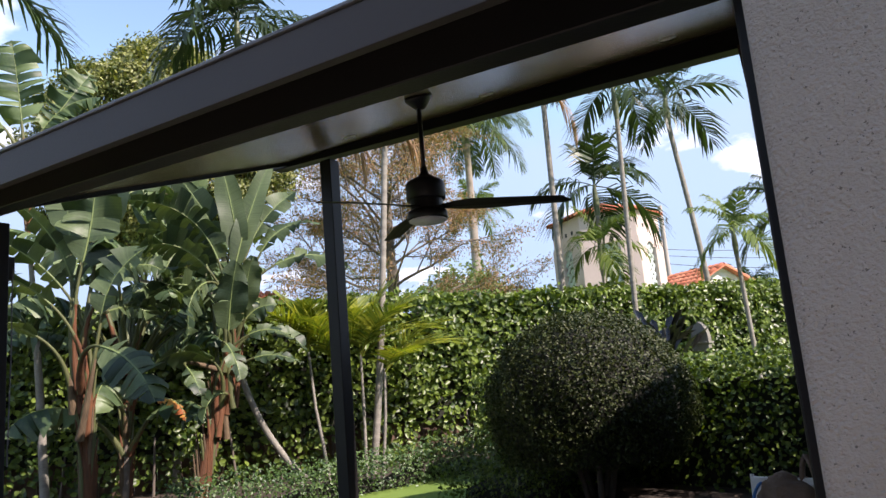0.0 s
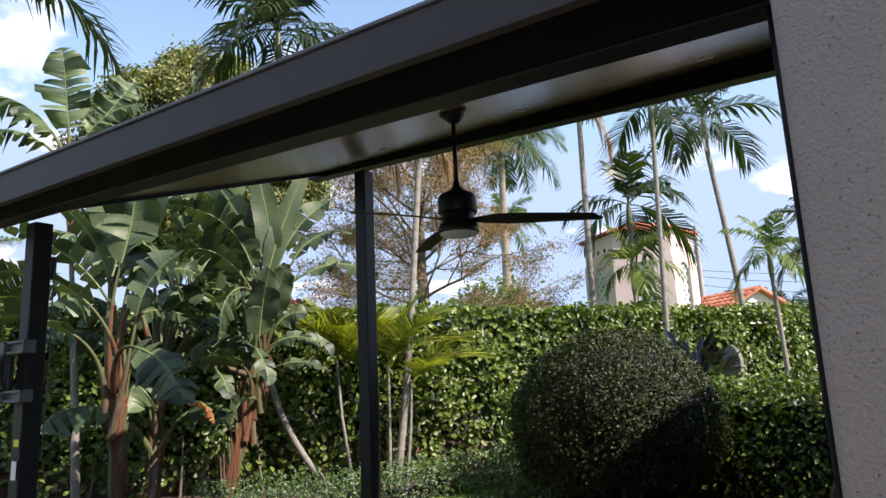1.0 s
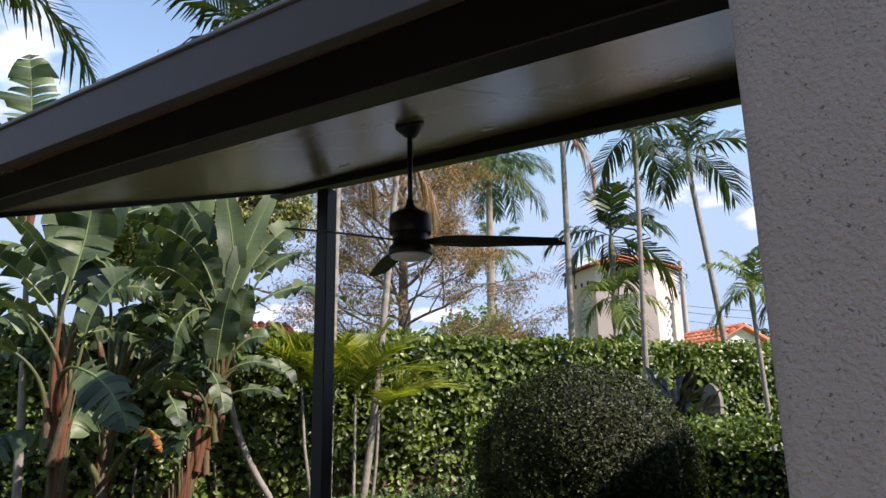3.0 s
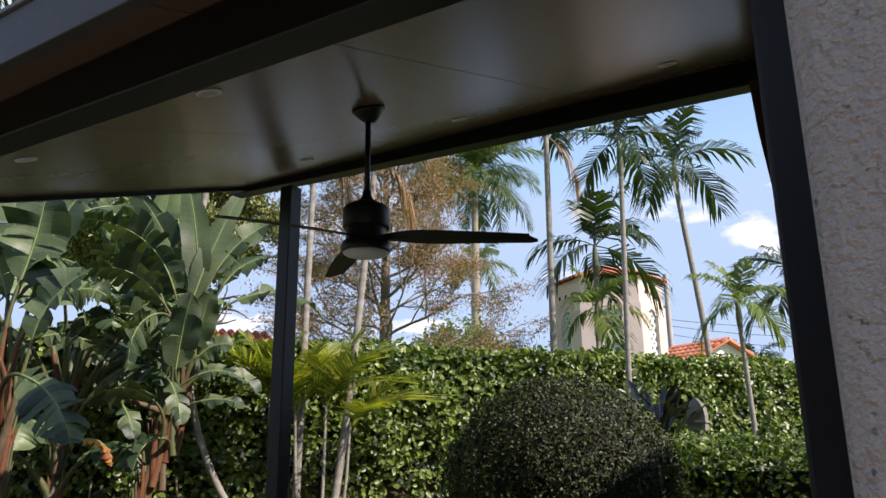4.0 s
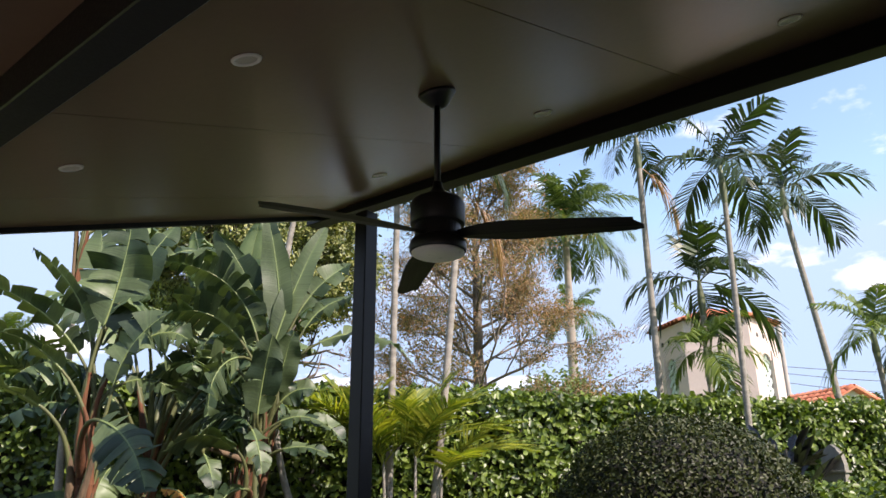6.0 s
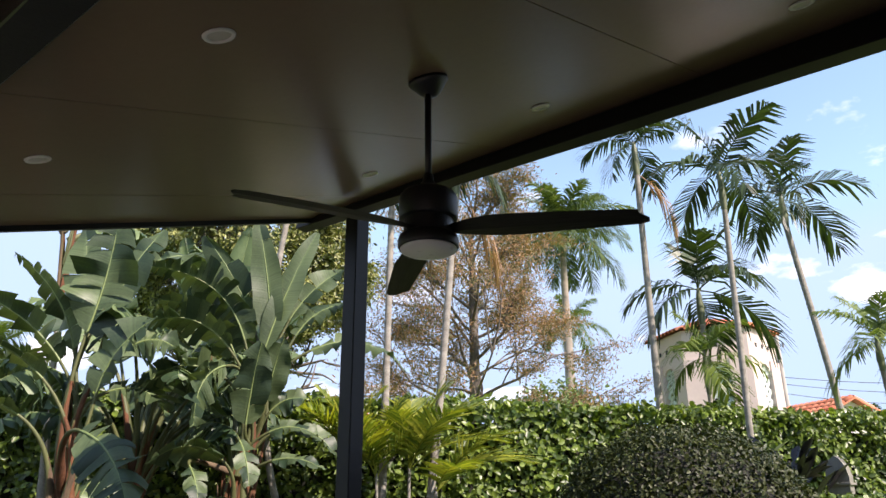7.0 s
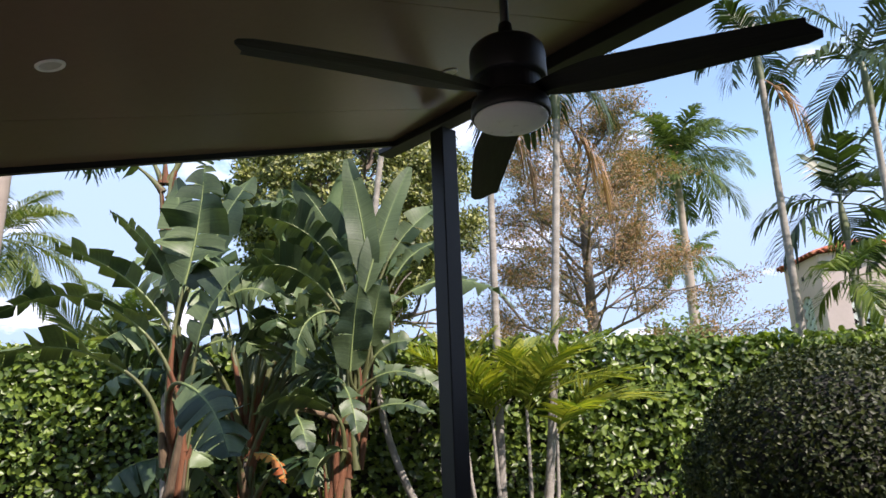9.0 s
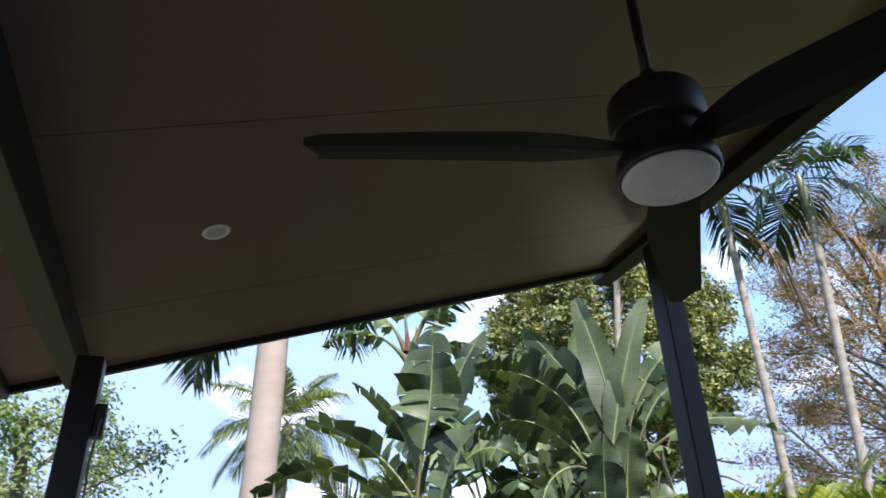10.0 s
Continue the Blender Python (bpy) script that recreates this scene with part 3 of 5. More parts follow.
# ---- hedges and clipped shrubs ----
def leaf_hedge(name, a, b, depth, h, dens, L, W, mat, label, bulge=0.12, z0=G, category="hedge", core0=None):
    """A clipped hedge from a to b (its garden side), with a near-black core for its inner shade and single leaves on
    front, top and ends.
    """
    a, b = np.array(a, dtype=float), np.array(b, dtype=float)
    d = b - a
    ln = float(np.linalg.norm(d))
    d = d / ln
    nrm = np.array([d[1], -d[0]])
    t = thing(name, (0, 0, 0), label=label, category=category, kind="stuff")
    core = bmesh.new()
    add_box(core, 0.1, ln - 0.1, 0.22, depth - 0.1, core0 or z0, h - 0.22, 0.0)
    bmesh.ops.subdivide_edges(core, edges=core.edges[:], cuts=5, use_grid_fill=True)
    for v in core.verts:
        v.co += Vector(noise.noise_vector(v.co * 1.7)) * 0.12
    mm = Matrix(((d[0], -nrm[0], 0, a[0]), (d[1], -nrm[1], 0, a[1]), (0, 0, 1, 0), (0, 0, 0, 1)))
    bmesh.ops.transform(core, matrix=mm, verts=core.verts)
    part("dark_core", core, M_INNER, t)
    Ps, Ns = [], []
    nf, nt, ne = int(ln * (h - z0) * dens), int(ln * min(depth, 1.0) * dens), int(depth * h * dens * 0.5)
    s, z = rng.uniform(0, ln, nf), z0 + (h - z0) * rng.uniform(0, 1, nf) ** (0.62 if core0 else 0.8)
    o = rng.uniform(-0.22, 0.06, nf)
    Ps.append((s, o, z)), Ns.append(np.tile([0, 1.0, 0.35], (nf, 1)))
    s, o = rng.uniform(0, ln, nt), -rng.uniform(0, min(depth, 1.0), nt)
    Ps.append((s, o, h + rng.uniform(-0.2, 0.07, nt))), Ns.append(np.tile([0, 0.25, 1.0], (nt, 1)))
    for end, sg in ((0.0, -1.0), (ln, 1.0)):
        Ps.append((np.full(ne, end) + sg * rng.uniform(-0.2, 0.05, ne), -rng.uniform(0, depth, ne), rng.uniform(z0, h, ne))), Ns.append(np.tile([sg, 0.0, 0.3], (ne, 1)))
    s, o, z = (np.concatenate([p[i] for p in Ps]) for i in range(3))
    N = np.concatenate(Ns)
    lump = bulge * (np.sin(s * 1.9 + 1.3 * np.sin(z * 2.1)) * 0.5 + np.sin(s * 5.3 + z * 4.0) * 0.35 + np.sin(s * 11.0 - z * 9.0) * 0.2)
    o = o + lump * (N[:, 1] > 0.5)
    z = z + lump * 0.6 * (N[:, 2] > 0.8)
    P = np.stack([a[0] + d[0] * s + nrm[0] * o, a[1] + d[1] * s + nrm[1] * o, z], axis=1)
    NW = unit(np.stack([d[0] * N[:, 0] + nrm[0] * N[:, 1], d[1] * N[:, 0] + nrm[1] * N[:, 1], N[:, 2]], axis=1))
    me = mesh_np("leaves", *scatter_leaves(P, NW, L, W))
    obj("leaves", me, mat, t)
    return t


leaf_hedge("hedge", along(-12, 0)[:2], along(9.5, 0)[:2], 1.3, 2.62, 680, 0.096, 0.062, M_CLUSIA, "tall clipped hedge of glossy round green leaves", core0=0.75)
leaf_hedge("low_hedge", (-4.6, 7.7), (0.2, 6.45), 0.9, 1.34, 900, 0.05, 0.032, M_FICUS, "chest-high clipped hedge with a sunlit yellow-green top", bulge=0.06)


def round_bush(name, c, rx, rz, z0, dens, L, W, mat, label):
    t = thing(name, (c[0], c[1], 0), label=label, category="shrub")
    # solid dark core painted as the shade behind the leaves
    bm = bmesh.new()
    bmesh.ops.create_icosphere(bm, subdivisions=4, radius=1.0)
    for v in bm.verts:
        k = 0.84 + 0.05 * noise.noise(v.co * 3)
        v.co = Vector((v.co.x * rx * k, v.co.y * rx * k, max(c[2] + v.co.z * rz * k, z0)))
    part("shade_core", bm, M_INNER, t)
    n = int(4 * math.pi * rx * rz * dens)
    u = unit(rng.normal(0, 1, (n, 3)))
    k = 1.0 + rng.uniform(-0.09, 0.025, (n, 1)) + 0.035 * np.sin(u[:, :1] * 9 + u[:, 2:] * 7) * np.sin(u[:, 1:2] * 8)
    P = u * np.array([rx, rx, rz]) * k + np.array([0, 0, c[2]])
    keep = P[:, 2] > z0
    P, u = P[keep], u[keep]
    obj("leaves", mesh_np("leaves", *scatter_leaves(P, unit(u / np.array([rx, rx, rz])), L, W, jitter=1.0)), mat, t)
    for i in range(5):
        a = i * 1.3
        pts = [(0.10 * math.cos(a), 0.10 * math.sin(a), G), (0.16 * math.cos(a), 0.16 * math.sin(a), 0.45), (0.34 * math.cos(a), 0.34 * math.sin(a), 0.75)]
        obj("stem", mesh_np("stem", *tube_arrays(pts, (0.03, 0.026, 0.018), 7)), M_BARK, t)
    return t


round_bush("topiary_bush", (-2.66, 6.56, 1.02), 0.92, 0.84, 0.56, 4200, 0.029, 0.018, M_BOX, "large round clipped dark green topiary bush with bare stems below")

leaf_hedge("border_hedge", (-5.85, 4.6), (-5.05, 7.6), 0.5, 0.58, 1500, 0.035, 0.022, M_LOW, "knee-high clipped border hedge beside the lawn", bulge=0.05)
leaf_hedge("border_hedge", (-5.05, 7.6), (-4.4, 9.2), 0.5, 0.60, 1500, 0.035, 0.022, M_LOW, "knee-high clipped border hedge beside the lawn", bulge=0.05)
leaf_hedge("border_hedge", (-4.15, 6.25), (-2.9, 6.0), 1.0, 0.56, 1500, 0.035, 0.022, M_FICUS, "low clipped light green shrub border by the topiary bush", bulge=0.05)

fence = thing("wooden_fence", (0, 0, 0), label="low brown board fence behind the hedge's bare foot", category="fence")
board = None
for i in range(112):
    bm = box(-0.068, 0.068, -0.011, 0.011, 0.0, 0.95, 0.004) if board is None else None
    x, y, z = along(-11.7 + i * 0.1385, -0.30, G)
    if board is None:
        board = part("board", bm, M_FENCE, fence)
        o = board
    else:
        o = obj("board", board.data, M_FENCE, fence)
    o.matrix_basis = Matrix.Translation((x, y, z + random.uniform(-0.01, 0.01))) @ Matrix.Rotation(math.atan2(HD[1], HD[0]) + random.uniform(-0.03, 0.03), 4, "Z")
for i in range(30):
    x, y, z = along(-9.0 + i * 0.5 + random.uniform(-0.15, 0.15), random.uniform(-0.15, 0.0), G)
    a = random.uniform(0, 6.3)
    pts = [(x, y, z), (x + 0.05 * math.cos(a), y + 0.05 * math.sin(a), z + 0.3), (x + 0.10 * math.cos(a), y + 0.10 * math.sin(a), z + 0.75)]
    st = obj("hedge_stem", mesh_np("hedge_stem", *tube_arrays(pts, (0.022, 0.018, 0.012), 6)), M_BARK)
    tagged(st, "thin bare stem at the foot of the hedge", "stem", "hedge stems")


# ---- palms ----
def frond_mesh(name, length, n, leaflet, e0, e1, width=0.035, hang=0.35, vee=0.35, seed=1, plume=False, sparse=0.0):
    """A feather frond along +x from the origin: it leaves at e0 degrees above level and ends at e1."""
    r = np.random.default_rng(seed)
    K = 24
    ang = np.radians(np.linspace(e0, e1, K))
    step = length / (K - 1)
    pts = np.zeros((K, 3))
    for i in range(1, K):
        pts[i] = pts[i - 1] + step * np.array([math.cos(ang[i]), 0, math.sin(ang[i])])
    parts = [tube_arrays(pts, np.linspace(0.016, 0.003, K) * (length / 2) ** 0.5, 5)]
    vs, fs, k = [], [], 0
    for i in range(n):
        u = 0.16 + 0.83 * i / (n - 1)
        f = u * (K - 1)
        j = min(int(f), K - 2)
        p = pts[j] + (pts[j + 1] - pts[j]) * (f - j)
        t = unit(pts[j + 1] - pts[j])
        up = np.array([-t[2], 0, t[0]])
        for sgn in (-1, 1):
            if r.uniform() < sparse:
                continue
            ll = leaflet * (0.55 + 0.75 * math.sin(math.pi * min(u * 1.05, 1)) ** 0.7) * r.uniform(0.8, 1.1)
            if u > 0.85:
                ll *= 1 - (u - 0.85) * 2.6
            sweep = 0.45 + 0.9 * u ** 2
            side = np.array([0, sgn, 0]) + up * (vee + (r.normal(0, 0.55) if plume else r.normal(0, 0.1)))
            d = unit(unit(side) + t * sweep + r.normal(0, 0.06, 3))
            w = width * (0.7 + 0.5 * math.sin(math.pi * u)) * r.uniform(0.8, 1.15)
            a = p
            b = a + d * ll * 0.5 + np.array([0, 0, -hang * 0.12 * ll])
            c = a + d * ll * (1 - 0.16 * hang) + np.array([0, 0, -hang * 0.62 * ll])
            wv = unit(np.cross(d, unit(up + 0.4 * np.array([0, sgn, 0])))) * w
            vs += [a - wv * 0.3, a + wv * 0.3, b - wv * 0.5, b + wv * 0.5, c - wv * 0.08, c + wv * 0.08]
            fs += [(k, k + 1, k + 3, k + 2), (k + 2, k + 3, k + 5, k + 4)]
            k += 6
    parts.append((np.array(vs), np.array(fs, dtype=np.int32)))
    return mesh_np(name, *join(parts))


def trunk_mesh(pts, r0, r1, rings=0.09, n=12, bulge=0.0, flare=0.0, step=0.045):
    """A tapered trunk along points, with the leaf scars as fine steps."""
    pts = np.asarray(pts, dtype=float)
    ts = np.linspace(0, 1, len(pts))
    total = float(np.linalg.norm(np.diff(pts, axis=0), axis=1).sum())
    m = max(int(total / (rings / 3)), 8)
    tt = np.linspace(0, 1, m)
    co = np.polynomial.polynomial.polyfit(ts, pts, min(len(pts) - 1, 3))
    P = np.polynomial.polynomial.polyval(tt, co).T
    rad = r0 + (r1 - r0) * tt + bulge * np.sin(math.pi * np.clip(tt * 1.2, 0, 1)) + flare * np.exp(-tt * total / 0.25)
    rad = rad * (1 + step * np.array([1, 0, -0.4])[np.arange(m) % 3]) * (1 + rng.normal(0, step * 0.25, m))
    return mesh_np("trunk", *tube_arrays(P, rad, n), smooth=True)


FROND = {}


def fronds(kind):
    """The shared frond meshes of a kind of palm: rising, spreading, drooping."""
    if kind not in FROND:
        spec = {"royal": (3.6, 64, 0.74, 0.055, ((72, 10), (45, -30), (15, -60), (-15, -80)), True, 0.6),
                "solitaire": (1.7, 27, 0.64, 0.054, ((80, 35), (60, -8), (36, -50), (0, -80)), False, 0.8),
                "areca": (1.45, 32, 0.52, 0.038, ((75, 30), (55, 0), (32, -30), (10, -45)), False, 0.3),
                "coco": (3.4, 60, 0.80, 0.045, ((65, 5), (35, -35), (10, -60), (-20, -80)), False, 0.9)}[kind]
        L, n, ll, w, es, plume, hang = spec
        FROND[kind] = [frond_mesh("frond", L * (0.85 if i == 0 else 1), n, ll, a, b, w, hang, seed=i + 3, plume=plume, sparse=0.12 if kind == "solitaire" else 0.0) for i, (a, b) in enumerate(es)]
    return FROND[kind]


def palm(name, base, top, kind, count, r0, r1, label, scale=1.0, mat=None, bark=None, lean=(0, 0), bulge=0.0, shaft=0.6, category="palm tree", low=4, start=0.0, dead=0, group=""):
    """A palm with its trunk from base to top, a green crownshaft and a crown of feather fronds."""
    t = thing(name, base, label=label, category=category, group=group)
    bx, by, bz = base
    tx, ty, tz = top[0] - bx, top[1] - by, top[2] - bz
    pts = [(0, 0, 0), (tx * 0.33 + lean[0], ty * 0.33 + lean[1], tz * 0.33), (tx * 0.7 + lean[0] * 0.6, ty * 0.7 + lean[1] * 0.6, tz * 0.7), (tx, ty, tz)]
    obj("trunk", trunk_mesh(pts, r0, r1, bulge=bulge, flare=r0 * 0.5, step=0.006 if bark else 0.045, rings=0.3 if bark else 0.09), bark or M_TRUNK, t)
    cs = [(tx, ty, tz - 0.02), (tx, ty, tz + shaft * 0.3), (tx, ty, tz + shaft * 0.8), (tx, ty, tz + shaft)]
    obj("crownshaft", mesh_np("crownshaft", *tube_arrays(cs, (r1 * 1.05, r1 * 1.45, r1 * 1.0, r1 * 0.5), 10), smooth=True), M_SHAFT, t)
    fm = fronds(kind)
    for i in range(count):
        u = i / max(count - 1, 1)
        j = min(int(u * low), low - 1)
        me = fm[j]
        key = mat or M_PALM
        f = new("frond", me)
        if not me.materials:
            me.materials.append(None)
        f.material_slots[0].link = "OBJECT"
        f.material_slots[0].material = key
        f.parent = t
        sc = scale * random.uniform(0.88, 1.12)
        f.matrix_basis = Matrix.Translation((tx, ty, tz + shaft * random.uniform(0.82, 1.0))) @ Matrix.Rotation(start + i * 2.39996 + random.uniform(-0.2, 0.2), 4, "Z") @ Matrix.Rotation(radians(random.uniform(-9, 9)), 4, "Y") @ Matrix.Rotation(radians(random.uniform(-14, 14)), 4, "X") @ Matrix.Diagonal((sc, sc, sc, 1))
    for i in range(dead):
        f = new("dead_frond", DEAD)
        f.parent = t
        f["label"] = "dry brown hanging frond"
        f.matrix_basis = Matrix.Translation((tx, ty, tz + 0.02)) @ Matrix.Rotation(start + 0.5 + i * 2.1, 4, "Z") @ Matrix.Diagonal((*[max(scale, 0.85)] * 3, 1))
    return t


DEAD = frond_mesh("dead_frond", 1.5, 26, 0.42, -40, -88, 0.03, 1.0, 0.1, seed=21)
DEAD.materials.append(M_DEADFROND)

# slender palms along the hedge
palm("slender_palm", (-6.36, 7.92, 0.02), (-6.02, 8.36, 5.2), "solitaire", 10, 0.050, 0.042, "slender ringed palm with a green crownshaft and a dry hanging frond", lean=(0.05, 0.02), dead=1, start=0.25, scale=0.55)
palm("slender_palm", (-6.75, 7.80, 0.02), (-6.78, 7.95, 5.5), "solitaire", 9, 0.050, 0.040, "thin ringed palm beside the hedge with a dead brown frond", dead=1, start=0.3, scale=0.55)
palm("slender_palm", (-6.93, 7.62, 0.02), (-7.60, 7.05, 6.2), "solitaire", 16, 0.042, 0.036, "tall slender palm with a curved grey trunk", lean=(-0.62, -0.50), scale=0.85, start=0.3)
palm("slender_palm", (-5.20, 12.10, 0.0), (-5.14, 12.12, 6.6), "solitaire", 8, 0.060, 0.046, "tall slim palm behind the hedge with ragged drooping fronds", dead=1, scale=0.62)
palm("slender_palm", (-3.70, 11.2, 0.0), (-3.54, 11.25, 5.25), "solitaire", 9, 0.046, 0.036, "slim grey palm with a full dark crown standing before the hedge", scale=0.68, start=1.0)
palm("slender_palm", (-3.32, 14.9, 0.0), (-3.66, 15.0, 6.15), "solitaire", 9, 0.062, 0.050, "tall leaning slim palm behind the hedge", lean=(0.15, 0), scale=0.80, start=0.7)
palm("slender_palm", (-4.85, 13.3, 0.0), (-4.80, 13.3, 4.2), "solitaire", 9, 0.06, 0.045, "broad dark-crowned palm behind the hedge", scale=0.86, start=0.2)
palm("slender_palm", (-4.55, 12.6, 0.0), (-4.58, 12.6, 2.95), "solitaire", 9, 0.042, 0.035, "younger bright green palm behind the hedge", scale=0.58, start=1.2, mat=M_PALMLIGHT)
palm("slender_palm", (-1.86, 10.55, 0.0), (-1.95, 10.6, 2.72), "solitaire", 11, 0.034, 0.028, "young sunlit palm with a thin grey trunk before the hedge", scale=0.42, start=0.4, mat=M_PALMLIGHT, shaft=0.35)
palm("slender_palm", (-1.25, 12.6, 0.0), (-1.3, 12.6, 3.0), "solitaire", 12, 0.06, 0.05, "low dark palm at the hedge's end", scale=0.66, start=0.4)


def clump_palm(name, base, label, canes, rows, mat):
    """A clump of canes with fronds: canes are (x, y, height); rows are (cane, azimuth, frond kind, size, tilt)."""
    t = thing(name, base, label=label, category="palm")
    fm = fronds("areca")
    for x, y, h in canes:
        obj("cane", mesh_np("cane", *tube_arrays([(x * 0.7, y * 0.7, 0), (x, y, h * 0.6), (x * 1.1, y * 1.1, h)], (0.024, 0.021, 0.016), 7), smooth=True), M_TRUNK, t)
    for k, az, j, size, tilt in rows:
        me = fm[j]
        if not me.materials:
            me.materials.append(None)
        f = new("frond", me)
        f.material_slots[0].link = "OBJECT"
        f.material_slots[0].material = mat
        f.parent = t
        x, y, h = canes[k]
        f.matrix_basis = Matrix.Translation((x * 1.1, y * 1.1, h - 0.05)) @ Matrix.Rotation(radians(az), 4, "Z") @ Matrix.Rotation(radians(tilt - 20), 4, "Y") @ Matrix.Diagonal((size * 0.76, size * 0.76, size * 0.76, 1))
    return t


clump_palm("areca_palm", (-6.30, 7.72, 0.02), "yellow-green clump of young areca palm round the slim trunks",
           [(0.02, 0.05, 1.78), (-0.22, -0.18, 1.70), (0.25, 0.2, 1.55), (-0.45, -0.35, 1.85)],
           [(0, 48, 0, 1.15, 8), (0, 62, 1, 1.10, 6), (0, 40, 2, 1.05, 4), (0, -10, 1, 0.9, 10), (0, -60, 1, 0.75, 0), (0, 130, 0, 0.95, 4),
            (1, 225, 0, 1.0, 6), (1, 240, 1, 0.95, 6), (1, -70, 1, 0.8, 4), (1, 70, 0, 1.0, 2), (1, 30, 1, 0.9, 14),
            (2, 52, 2, 1.10, 4), (2, 25, 1, 1.0, 12), (2, 75, 2, 1.0, 0), (2, -30, 2, 0.8, 6), (3, 215, 0, 1.0, 6), (3, 250, 1, 0.9, 4), (3, 300, 0, 0.8, 0), (3, 40, 0, 1.0, 6)], M_ARECA)

# large palms farther off
palm("royal_palm", (-23.1, 40.3, 0.0), (-23.0, 40.4, 16.6), "royal", 30, 0.27, 0.21, "tall royal palm with a pale trunk and full feathery crown", bark=M_ROYAL, bulge=0.06, shaft=1.9, scale=1.38, mat=M_ROYALFR)
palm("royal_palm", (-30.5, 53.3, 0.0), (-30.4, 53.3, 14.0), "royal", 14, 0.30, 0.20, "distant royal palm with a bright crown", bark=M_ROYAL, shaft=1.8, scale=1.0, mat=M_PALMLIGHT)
palm("royal_palm", (-12.2, 3.40, 0.0), (-12.2, 3.50, 7.6), "royal", 16, 0.27, 0.225, "royal palm with a thick smooth pale grey trunk behind the hedge", bark=M_ROYAL, bulge=0.0, shaft=1.3, scale=1.05)
palm("coconut_palm", (-19.8, 4.5, 0.0), (-19.9, 4.7, 6.3), "coco", 18, 0.16, 0.12, "coconut palm with long hanging fronds", shaft=0.3, mat=M_COCO, scale=0.72)
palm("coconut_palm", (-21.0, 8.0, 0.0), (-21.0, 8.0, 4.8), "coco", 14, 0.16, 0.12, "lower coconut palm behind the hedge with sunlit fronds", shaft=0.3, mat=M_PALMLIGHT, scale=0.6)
palm("coconut_palm", (-11.6, 5.0, 0.0), (-11.6, 5.0, 2.2), "areca", 16, 0.10, 0.09, "young yellow-green palm behind the hedge", shaft=0.2, mat=M_COCO, scale=1.1)
for x, y, h, s in ((-24.0, 58.0, 8.4, 0.9), (-28.0, 60.0, 7.6, 0.9), (-13.5, 58.0, 8.8, 0.9), (-10.4, 60.0, 8.6, 0.9)):
    palm("distant_palm", (x, y, 0), (x, y, h - 3.0), "royal", 12, 0.2, 0.15, "far palm above the hedge line", bark=M_ROYAL, shaft=0.8, scale=s)


